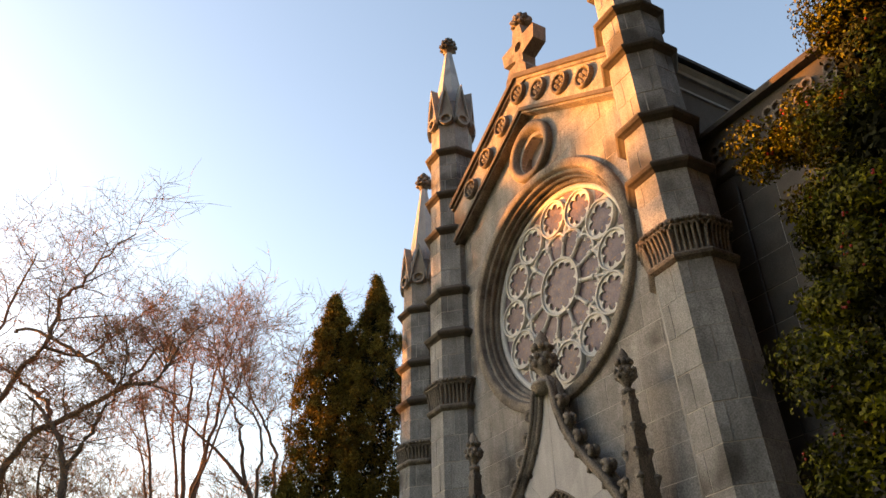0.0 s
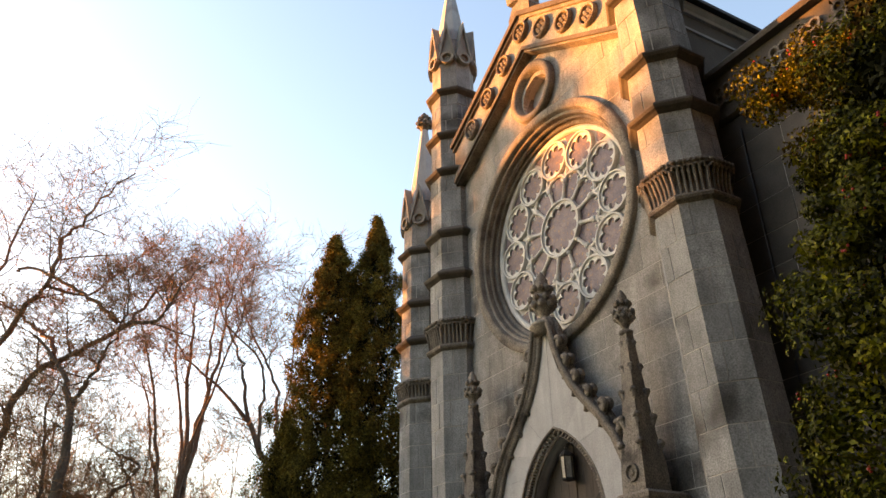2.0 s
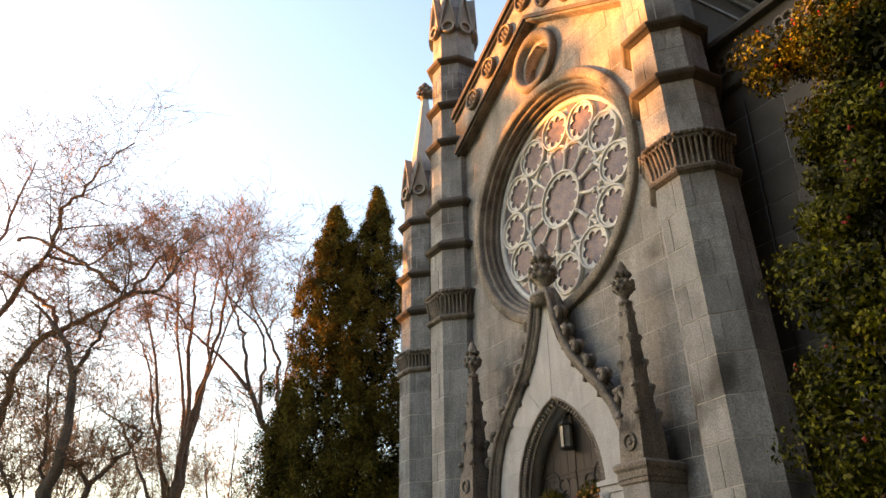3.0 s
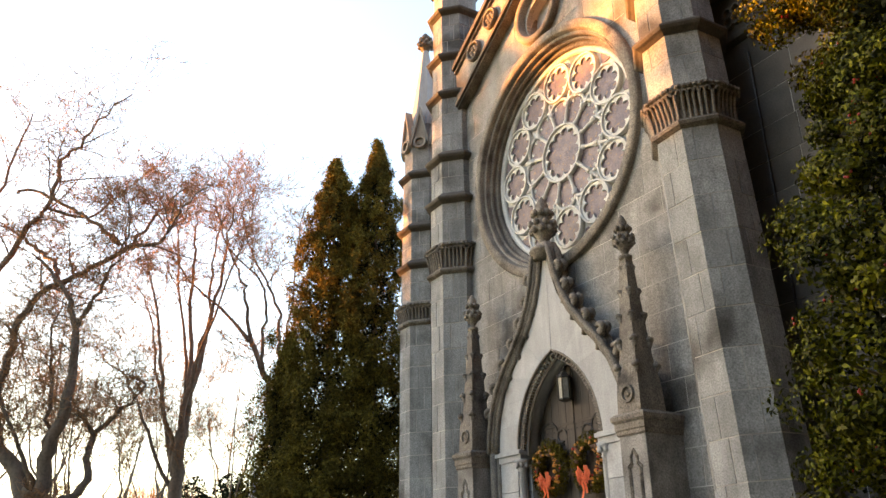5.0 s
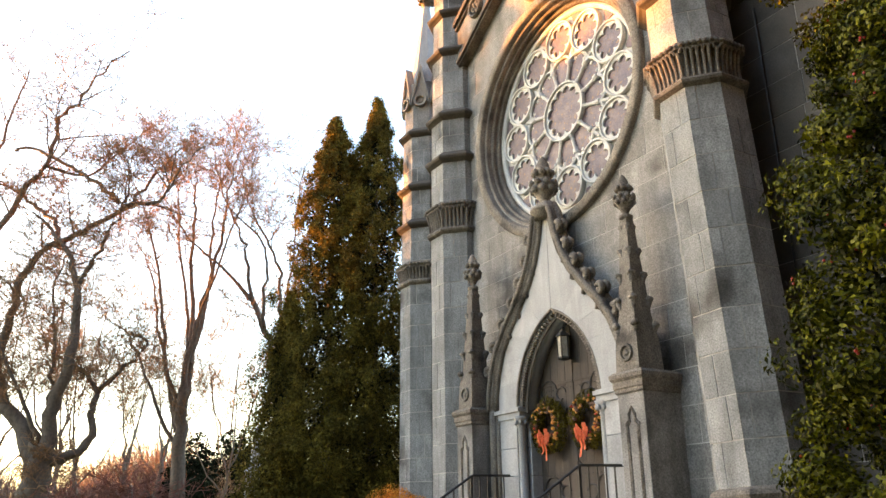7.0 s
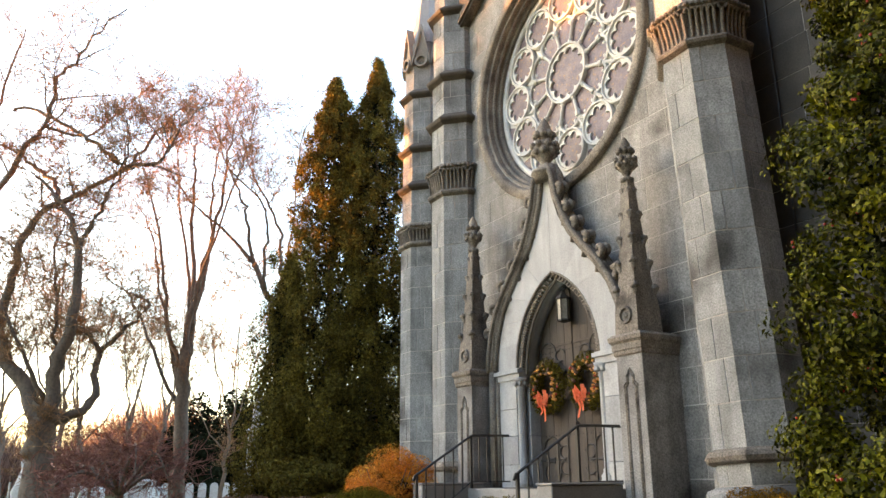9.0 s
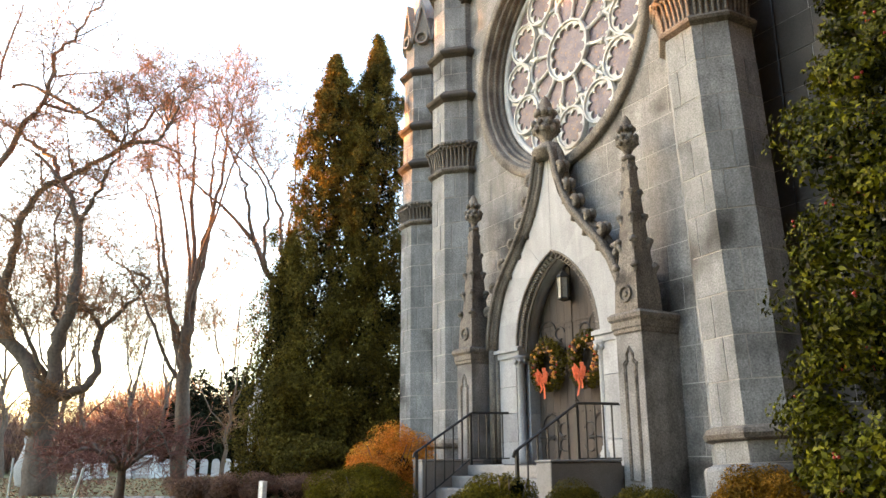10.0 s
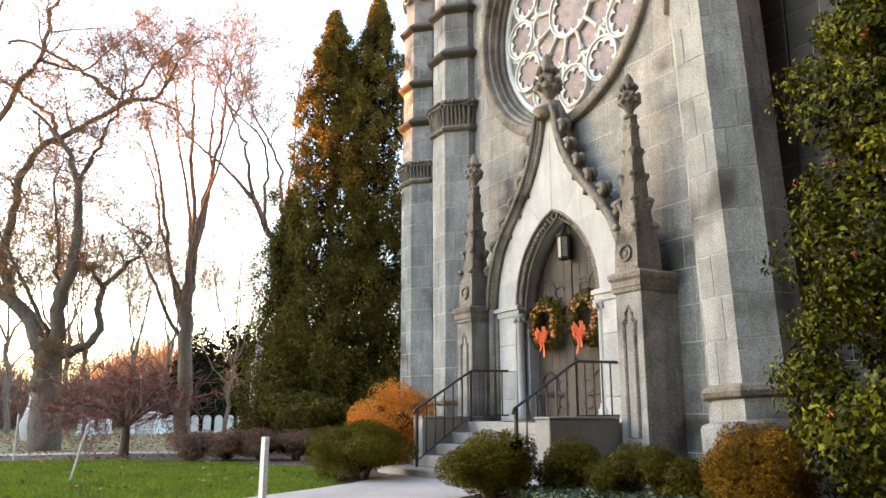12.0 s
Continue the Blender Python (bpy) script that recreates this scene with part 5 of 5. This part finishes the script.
limbed_tree("tall upright bare tree with many slender stems", (-17.5, -2.05, 0), [
    ([(0.2, 0, -0.1), (0.1, 0, 2.1), (0.0, 0, 3.9), (0.0, 0, 5.2)], 0.44, 0.3),
    ([(0.0, 0, 4.5), (0.1, 0.2, 6.5), (-0.2, 0.3, 9.4), (-0.3, 0.3, 11.5), (-0.3, 0.2, 12.7), (-0.4, 0.2, 13.8)], 0.21, 0.02),
    ([(0.0, 0, 4.9), (0.2, -0.2, 6.9), (0.7, -0.4, 8.9), (1.0, -0.5, 11.0), (1.2, -0.6, 12.8), (1.5, -0.7, 13.9)], 0.2, 0.02),
    ([(-0.1, 0, 3.2), (-1.0, -0.3, 5.2), (-1.8, -0.5, 6.9), (-2.6, -0.7, 7.5)], 0.13, 0.025),
    ([(-0.1, 0, 3.8), (-0.8, 0.3, 6.0), (-1.3, 0.5, 7.7), (-1.9, 0.6, 9.8), (-2.8, 0.7, 11.1)], 0.15, 0.02),
    ([(-0.1, 0, 4.2), (-0.7, -0.3, 6.5), (-1.0, -0.4, 8.9), (-1.7, -0.5, 11.1), (-2.5, -0.7, 13.3)], 0.16, 0.02),
    ([(0.0, 0, 5.0), (-0.2, 0.5, 7.7), (-0.8, 0.8, 10.0), (-1.2, 1.0, 12.6), (-1.2, 1.1, 13.8)], 0.15, 0.02),
    ([(0.1, 0.1, 6.1), (0.4, 0.4, 8.5), (0.3, 0.6, 11.0), (0.4, 0.8, 12.8), (0.7, 0.9, 13.7)], 0.15, 0.02),
    ([(0.2, -0.2, 6.9), (0.9, -0.6, 9.0), (1.7, -0.8, 11.6), (2.1, -0.9, 13.6)], 0.1, 0.02),
], 5, kids=9, up=0.12, spread=0.7, share=0.2, first=0.4, wiggle=0.14)
limbed_tree("slim bare tree with a crooked forked stem beside the conifers", (-15.2, 0.55, 0), [
    ([(0.4, 0, -0.1), (0.3, 0, 1.4), (-0.1, 0, 4.5), (-0.3, 0, 5.6), (-0.5, 0, 6.7), (-1.2, 0, 8.1)], 0.25, 0.13),
    ([(-1.2, 0, 8.1), (-2.1, 0.2, 9.1), (-3.0, 0.3, 9.9), (-4.0, 0.3, 11.0), (-4.8, 0.4, 12.5)], 0.12, 0.02),
    ([(-0.5, 0, 6.7), (-0.7, -0.2, 7.4), (-0.6, -0.3, 8.7), (-0.9, -0.3, 10.1), (-2.1, -0.4, 11.4), (-2.6, -0.4, 13.2)], 0.14, 0.02),
    ([(-1.1, 0, 7.9), (-1.4, -0.2, 9.5), (-1.6, -0.3, 10.3), (-2.3, -0.4, 11.8), (-2.9, -0.5, 14.1)], 0.12, 0.02),
    ([(-0.3, 0, 6.0), (-0.2, 0.2, 7.5), (-0.3, 0.3, 9.1), (-0.7, 0.3, 10.1), (-1.5, 0.4, 11.6), (-1.9, 0.4, 13.0), (-1.5, 0.4, 14.0)], 0.14, 0.02),
    ([(-0.2, 0, 5.4), (0.0, 0.3, 6.7), (0.1, 0.4, 10.1), (0.2, 0.5, 12.4), (0.5, 0.5, 13.6)], 0.1, 0.02),
], 8, kids=11, up=0.12, spread=0.66, share=0.2, first=0.45, wiggle=0.14)
far_tree = limbed_tree("slender bare tree at the edge of the cemetery", (-23.0, 0.9, 0), [
    ([(0, 0, -0.1), (0.1, 0, 1.6), (0.2, 0, 2.8)], 0.2, 0.14),
    ([(0.2, 0, 2.7), (-0.4, 0.2, 4.6), (-1.0, 0.3, 7.8)], 0.1, 0.02),
    ([(0.2, 0, 2.8), (0.9, -0.2, 4.6), (1.4, -0.3, 7.4)], 0.1, 0.02),
    ([(0.2, 0, 2.5), (0.3, 0.4, 5.0), (0.1, 0.6, 9.2)], 0.1, 0.02),
    ([(0.1, 0, 2.0), (-0.9, -0.3, 3.4), (-1.6, -0.4, 5.4)], 0.07, 0.02),
], 12, group="far bare trees", thick=0.5, kids=5, up=0.2, share=0.36, first=0.3, wiggle=0.14)
rr = random.Random(31)
for x, y, s, a in ((-27, -5.5, 1.35, 40), (-36, -6.5, 1.6, 220), (-34, -1.0, 1.4, 280), (-42, 2.0, 1.7, 330), (-48, -3, 1.9, 120), (-46, 8, 1.8, 200), (-22, -4.4, 1.1, 170)):
    c = copy_thing(far_tree, pose(x, y, 0, 0, 0, a))
    c.scale = (s, s, s)

# red maple
maple = thing("weeping_maple", "low weeping maple with a dome of reddish bare twigs", "tree", loc=(-9.78, -4.88, 0))
b = Boughs()
rnd = random.Random(17)
trunk = [Vector((0, 0, -0.05)), Vector((0.02, 0.02, 0.35)), Vector((-0.02, 0.03, 0.65))]
b.limb(trunk, [0.13, 0.1, 0.09], 8)
for i in range(11):
    a = 2 * math.pi * i / 11 + rnd.uniform(-0.2, 0.2)
    reach = rnd.uniform(1.2, 1.9)
    h = rnd.uniform(1.1, 1.75)
    out = Vector((math.cos(a), math.sin(a), 0))
    path = smooth_path([trunk[-1].copy(), out * reach * 0.3 + Vector((0, 0, 1.05)), out * reach * 0.62 + Vector((rnd.uniform(-0.15, 0.15), rnd.uniform(-0.15, 0.15), h)), out * reach + Vector((0, 0, h * 0.62))], 4)
    n = len(path) - 1
    radii = [0.055 - 0.045 * k / n for k in range(n + 1)]
    b.limb(path, radii, 6)
    b.sprout(path, radii, reach * 0.55, 1, rnd, 0.05, 0.3, 8, 0.9, 4, 0.3)
raw("trunk", b.v, b.f, BARK, maple, True)
tagged(raw("crown", b.tv, b.tf, MAPLETWIG, maple), kind="stuff")
p, d = lumps(3600, (1.75, 1.75, 0.62), 16, 77)
p[:, 2] += 1.15
leaves("withered_leaves", p, d, 0.035, 0.02, MAPLETWIG, maple, 1.0)

# ---- ground surfaces ----
def sheet(name, outline, z, mat, label, category):
    bm = bmesh.new()
    top = [bm.verts.new((x, y, z)) for x, y in outline]
    bot = [bm.verts.new((x, y, z - 0.06)) for x, y in outline]
    bm.faces.new(top)
    for i in range(len(top)):
        j = (i + 1) % len(top)
        bm.faces.new((top[i], bot[i], bot[j], top[j]))
    return tagged(link(name, bm, mat), label, category, kind="structure")


sheet("path", [(-1.6, -2.14), (-1.0, -2.6), (-0.35, -3.3), (0.15, -4.0), (0.75, -5.0), (2.0, -7.2), (5.0, -14), (9, -14), (5.2, -7.4), (3.2, -4.6), (2.0, -3.0), (2.2, -2.14)], 0.03, CONCRETE, "pale concrete path to the church steps", "path")
sheet("path_cemetery", [(-12.2, -9.8), (-11.2, -9.8), (-10.9, -6.3), (-10.6, -4.6), (-9.6, -3.2), (-10.6, -3.0), (-11.6, -4.4), (-12.0, -6.4)], 0.025, CONCRETE, "narrow pale path through the cemetery lawn", "path")
sheet("mulch_bed", [(-9.9, -9.0), (-8.9, -7.4), (-8.2, -5.2), (-7.2, -4.3), (-6.3, -3.4), (-4.2, -2.9), (-1.6, -3.6), (-0.7, -3.5), (-0.4, -2.9), (-1.6, -2.2), (-2.0, -1.0), (-2.6, -0.5), (-7.4, 0.4), (-10.0, -2.6), (-10.6, -4.8), (-10.7, -7.0)], 0.012, MULCH, "brown mulch bed strewn with leaves", "flower bed")
sheet("mulch_bed_church", [(1.83, -2.1), (2.0, -3.2), (3.2, -4.8), (5.4, -6.8), (8.8, -5.2), (9.4, 0.9), (4.2, 0.9), (4.0, -0.4), (2.4, -0.2), (1.83, -0.5)], 0.012, MULCH, "dark mulch bed along the church wall", "flower bed")
sheet("meadow", [(-12.3, -60), (-12.1, -9.8), (-12.1, -6.4), (-11.7, -4.4), (-10.7, -2.9), (-8, 2.5), (-12, 30), (-120, 120), (-160, -60)], 0.008, MEADOW, "leaf-strewn yellowed grass of the cemetery", "grass")

# blades on the near lawn
n = 120000
p = np.column_stack([RNG.uniform(-8.6, 1.8, n), RNG.uniform(-8.6, -2.6, n), np.zeros(n)])
edge = np.interp(p[:, 1], [-8.6, -7.4, -5.0, -4.0, -3.3, -2.6], [2.6, 2.0, 0.65, 0.05, -0.9, -3.0])
far = np.interp(p[:, 1], [-8.6, -7.4, -5.2, -4.3, -3.4, -2.9], [-8.8, -8.8, -8.0, -7.0, -6.0, -4.0])
p = p[(p[:, 0] < edge) & (p[:, 0] > far)]
n = len(p)
h = RNG.uniform(0.025, 0.06, (n, 1))
a = RNG.uniform(0, 2 * np.pi, n)
u = np.column_stack([np.cos(a), np.sin(a), np.zeros(n)]) * 0.006
lean = np.column_stack([RNG.normal(0, 0.018, n), RNG.normal(0, 0.018, n), np.zeros(n)])
up = np.array((0, 0, 1.0)) * h
verts = np.stack([p - u, p + u, p + up + lean], axis=1).reshape(-1, 3)
tagged(mesh_np("grass_blades", verts, np.arange(3 * n).reshape(n, 3), BLADE), "short green lawn grass", "grass", kind="stuff")
n = 9000
p = np.column_stack([RNG.uniform(-34, 1, n), RNG.uniform(-10, 3, n), RNG.uniform(0.02, 0.06, n)])
keep = RNG.random(n) < np.interp(p[:, 0], [-34, -12, -9, -7, -2, 0, 1], [1.0, 1.0, 0.6, 0.3, 0.2, 0.05, 0.0]) * (p[:, 1] < np.interp(p[:, 0], [-9, -4, 1], [3.0, -2.6, -3.6]))
tagged(leaves("leaf_litter", p[keep], np.tile((0, 0, 1.0), (keep.sum(), 1)), 0.09, 0.06, LITTER, None, 0.4), "scattered fallen brown leaves", "leaves", kind="stuff")

# ---- cemetery ----
bm = bmesh.new()
w, h = 0.19, 0.66
outline = [(-w, 0), (w, 0), (w, h)] + [(w * math.cos(t), h + 0.2 * math.sin(t)) for t in [math.pi * k / 10 for k in range(1, 10)]] + [(-w, h)]
prism(bm, outline, -0.06, 0.06)
first = tagged(link("headstone", bm, MARBLE, None), "small white round-topped marble headstone in a row", "headstone", "headstone row")
bm = bmesh.new()
box(bm, -0.22, 0.22, -0.1, 0.1, -0.05, 0.07, 0.01)
part("base", bm, MARBLE, first)
first.matrix_basis = pose(-31.4, 0.5, 0, 0, 0, 82)
for i in range(1, 7):
    copy_thing(first, pose(-31.4 + 0.13 * i, 0.5 + 0.545 * i, 0, rr.uniform(-3, 3), rr.uniform(-3, 3), 82 + rr.uniform(-6, 6)))
for x, y, s in ((-29.6, -0.75, 1.05), (-30.0, -1.5, 0.8), (-31.0, -2.6, 0.7), (-29.0, -3.6, 0.75), (-30.5, -0.1, 0.7)):
    bm = bmesh.new()
    lathe(bm, [(0.62 * s, -0.05), (0.62 * s, 0.2 * s), (0.5 * s, 0.24 * s), (0.46 * s, 0.85 * s), (0.5 * s, 0.9 * s), (0.3 * s, 1.0 * s)], 4, math.pi / 4, apothem=True)
    for v in bm.verts:
        v.co.x *= 0.6
    t = tagged(link("tomb", bm, MARBLE, None), "squat weathered white marble tomb block", "tomb", "tombs")
    t.matrix_basis = pose(x, y, 0, 0, 0, 60)
bm = bmesh.new()
lathe(bm, [(0.46, -0.1), (0.5, 0.3), (0.46, 0.7), (0.32, 1.1), (0.18, 1.4), (0.1, 1.65), (0.02, 1.72)], 12)
for v in bm.verts:
    v.co += v.normal * 0.0 + Vector((0.12 * noise.noise(v.co * 2.1), 0.16 * noise.noise(v.co * 1.9 + Vector((5, 0, 0))), 0))
t = tagged(link("memorial_stone", bm, MARBLE, None, True), "tapering pale weathered memorial stone", "memorial")
t.matrix_basis = pose(-21.0, -6.0, 0, 8, 4, 0)
bm = bmesh.new()
lathe(bm, [(0.7, -0.1), (0.7, 0.5), (0.45, 0.6), (0.4, 2.9), (0.5, 3.0), (0.28, 3.2), (0.22, 4.0), (0.12, 4.5), (0.16, 4.75), (0.03, 4.95)], 10)
t = tagged(link("monument", bm, MARBLE, None), "slim white cemetery monument behind the evergreens", "monument")
t.location = (-24.5, 2.75, 0)

# posts and stakes
bm = bmesh.new()
box(bm, -0.035, 0.035, -0.03, 0.03, -0.05, 0.7, 0.004)
t = tagged(link("marker_post", bm, WHITEPAINT), "short white painted marker post in the lawn", "post")
t.matrix_basis = pose(1.36, -5.14, 0.0, 0, 1.5, 20)
for at, top, r, lab in (((-2.97, -6.6, 0), (-2.93, -6.42, 0.8), 0.016, "thin pale stake leaning out of the lawn"), ((-9.1, -7.1, 0), (-9.1, -7.08, 0.95), 0.02, "thin upright yellowish wooden stake")):
    bm = bmesh.new()
    tube(bm, [Vector(at) - Vector((0, 0, 0.05)), top], r, 6)
    tagged(link("stake", bm, WHITEPAINT), lab, "stake", "lawn stakes")

# ---- far woods ----
def far_evergreens(name, label, spots, n, seed, leaf=0.22):
    r = np.random.default_rng(seed)
    P, D = [], []
    for i, (x, y, z, rx, rz) in enumerate(spots):
        q, d = lumps(n, (rx, rx, rz), 14, seed + i)
        P.append(q + np.array((x, y, z)))
        D.append(d)
    p, d = np.vstack(P), np.vstack(D)
    keep = p[:, 2] > 0
    return tagged(leaves(name, p[keep], d[keep], leaf, leaf * 0.45, EVERGREEN_SHADE, None, 0.8), label, "trees", kind="stuff")


far_evergreens("far_evergreens", "dark evergreen thicket beyond the headstones", [(-37, 3.0, 2.2, 2.2, 3.4), (-38, 5.4, 2.6, 2.4, 3.6), (-36, 7.5, 1.6, 2.0, 2.8), (-40, 0.8, 1.2, 2.0, 1.8), (-35, 2.2, 1.2, 1.6, 2.2)], 7000, 90, 0.3)
n = 30000
x = RNG.uniform(-76, -44, n)
y = RNG.uniform(-22, 30, n)
hgt = RNG.uniform(1.5, 7.5, n) * (0.75 + 0.35 * np.sin(y * 0.4) * np.sin(y * 0.13 + 1))
lean = np.column_stack([RNG.normal(0, 0.12, n), RNG.normal(0, 0.22, n)]) * hgt[:, None]
z0 = hgt * RNG.uniform(0, 0.6, n)
base = np.column_stack([x, y, z0])
tip = np.column_stack([x + lean[:, 0], y + lean[:, 1], hgt])
wd = np.column_stack([np.full(n, 0.3), np.full(n, 1.0), np.zeros(n)]) * RNG.uniform(0.02, 0.06, (n, 1))
dp = np.column_stack([np.full(n, 1.0), np.full(n, -0.3), np.zeros(n)]) * RNG.uniform(0.02, 0.05, (n, 1))
verts = np.stack([base - wd, base + wd, base + dp, tip], axis=1).reshape(-1, 3)
q = np.arange(n)[:, None] * 4
tri = np.concatenate([q + np.array([[0, 1, 3]]), q + np.array([[1, 2, 3]]), q + np.array([[2, 0, 3]])])
tagged(mesh_np("far_woods", verts, tri, BRUSH), "hazy brown leafless woods on the horizon", "woods", kind="stuff")

# an unseen tall tree belt towards the low sun, beside the view, added to keep the lower church in shade
n = 46000
pp = RNG.uniform(-27, 26, n)
# top heights shaped to set where sunlight begins on church and trees
top = np.interp(pp, [-27, -6, -3, -1.2, 0.4, 1.9, 3.6, 5.0, 8.0, 12, 26], [11.0, 11.2, 12.2, 14.6, 13.6, 11.9, 12.2, 11.2, 11.2, 13.0, 13.5]) + 0.5 * np.sin(pp * 2.3) + 0.35 * np.sin(pp * 5.1 + 1)
zz = top * RNG.random(n) ** 0.6
dd = 56 + RNG.normal(0, 1.0, n)
ph = radians(SUN_PHI)
# stray leaves above the top break up the sunlight on the front
stray = (RNG.random(n) < 0.03) & (pp > -2.2) & (pp < 4.5)
zz = np.where(stray, top + RNG.uniform(0, 3.6, n) * (0.5 + 0.5 * np.sin(pp * 5.3)), zz)
c = np.column_stack([-math.cos(ph) * dd + math.sin(ph) * pp, -math.sin(ph) * dd - math.cos(ph) * pp, zz])
tagged(leaves("tree_belt", c, np.tile((math.cos(ph), math.sin(ph), 0.0), (n, 1)), 0.95, 0.6, EVERGREEN_SHADE, None, 0.5), "unseen tall dark evergreen belt added to shade the lower church", "trees", kind="stuff")

# unseen evergreen belt behind the camera, on the side away from the sun, added to darken east faces
n = 60000
c = np.column_stack([13.4 + RNG.normal(0, 0.6, n), RNG.uniform(-42, 12, n), 22.0 * RNG.random(n) ** 0.85])
tagged(leaves("tree_belt_east", c, np.tile((-1.0, 0.0, 0.0), (n, 1)), 0.8, 0.5, EVERGREEN_SHADE, None, 0.5), "unseen dark evergreen belt added to dim the east side", "trees", kind="stuff")

# ---- wreaths ----
for s in (-1, 1):
    wr = thing("wreath", "evergreen door wreath with cones, fruit and an orange-red bow", "wreath", "door wreaths", loc=(s * 0.5, DY - 0.15, 2.36))
    r = np.random.default_rng(7 + s)
    n = 3600
    a = r.uniform(0, 2 * np.pi, n)
    t = r.uniform(0, 2 * np.pi, n)
    tr = 0.13 * np.sqrt(r.random(n)) * (1 + 0.15 * np.sin(5 * a))
    R = 0.3 + tr * np.cos(t)
    p = np.column_stack([R * np.cos(a), 0.75 * tr * np.sin(t), R * np.sin(a)]) * 1.08
    d = np.column_stack([np.cos(t) * np.cos(a), np.sin(t), np.cos(t) * np.sin(a)])
    leaves("greenery", p, d, 0.07, 0.016, BOX, wr, 0.6)
    rn = random.Random(5 + s)
    for i in range(90):
        a = rn.uniform(0, 2 * math.pi)
        R = 0.29 + rn.uniform(-0.08, 0.08)
        bm = bmesh.new()
        kind = rn.random()
        blob(bm, (R * math.cos(a), -0.085, R * math.sin(a)), rn.uniform(0.016, 0.034), 1, 0.4)
        part("fruit" if kind > 0.45 else "cone", bm, FRUIT if kind > 0.62 else BERRY if kind > 0.52 else CONE, wr)
    bow = bmesh.new()
    for side in (-1, 1):
        for tilt, k in ((0.5, 1.25), (-0.35, 1.1), (1.2, 0.9), (-1.0, 0.8)):
            path = [(0, -0.1, 0), (side * 0.07 * k, -0.16, 0.03 + 0.07 * tilt), (side * 0.13 * k, -0.13, 0.09 * tilt), (side * 0.08 * k, -0.1, 0.05 * tilt - 0.03), (0, -0.1, -0.005)]
            for q0, q1 in zip(path, path[1:]):
                vs = [bow.verts.new((q0[0], q0[1], q0[2] - 0.03)), bow.verts.new((q1[0], q1[1], q1[2] - 0.03)), bow.verts.new((q1[0], q1[1] - 0.01, q1[2] + 0.035)), bow.verts.new((q0[0], q0[1] - 0.01, q0[2] + 0.035))]
                bow.faces.new(vs)
    blob(bow, (0, -0.12, 0), 0.035, 1, 0.2)
    ob = part("bow", bow, RIBBON, wr, "orange-red ribbon bow")
    bx = -0.03 * s - 0.02
    ob.location = (bx, 0, -0.2)
    for side in (-1, 1):
        bm = bmesh.new()
        pts = [(side * 0.01, -0.12, 0), (side * 0.035, -0.13, -0.09), (side * 0.03, -0.1, -0.19), (side * 0.06, -0.12, -0.3 + 0.05 * side * s)]
        prev = None
        for q in pts:
            pair = [bm.verts.new((q[0] - 0.036, q[1], q[2])), bm.verts.new((q[0] + 0.036, q[1] - 0.02, q[2] + 0.01))]
            if prev:
                bm.faces.new((prev[0], prev[1], pair[1], pair[0]))
            prev = pair
        ob = part("ribbon_tail", bm, RIBBON, wr)
        ob.location = (bx, 0, -0.2)
    bm = bmesh.new()
    tube(bm, [(0, 0, 0.36), (-0.1, 0.06, 0.46), (0, 0.07, 0.5), (0.1, 0.06, 0.46), (0, 0, 0.36)], 0.01, 5)
    part("hanger", bm, IRON, wr)
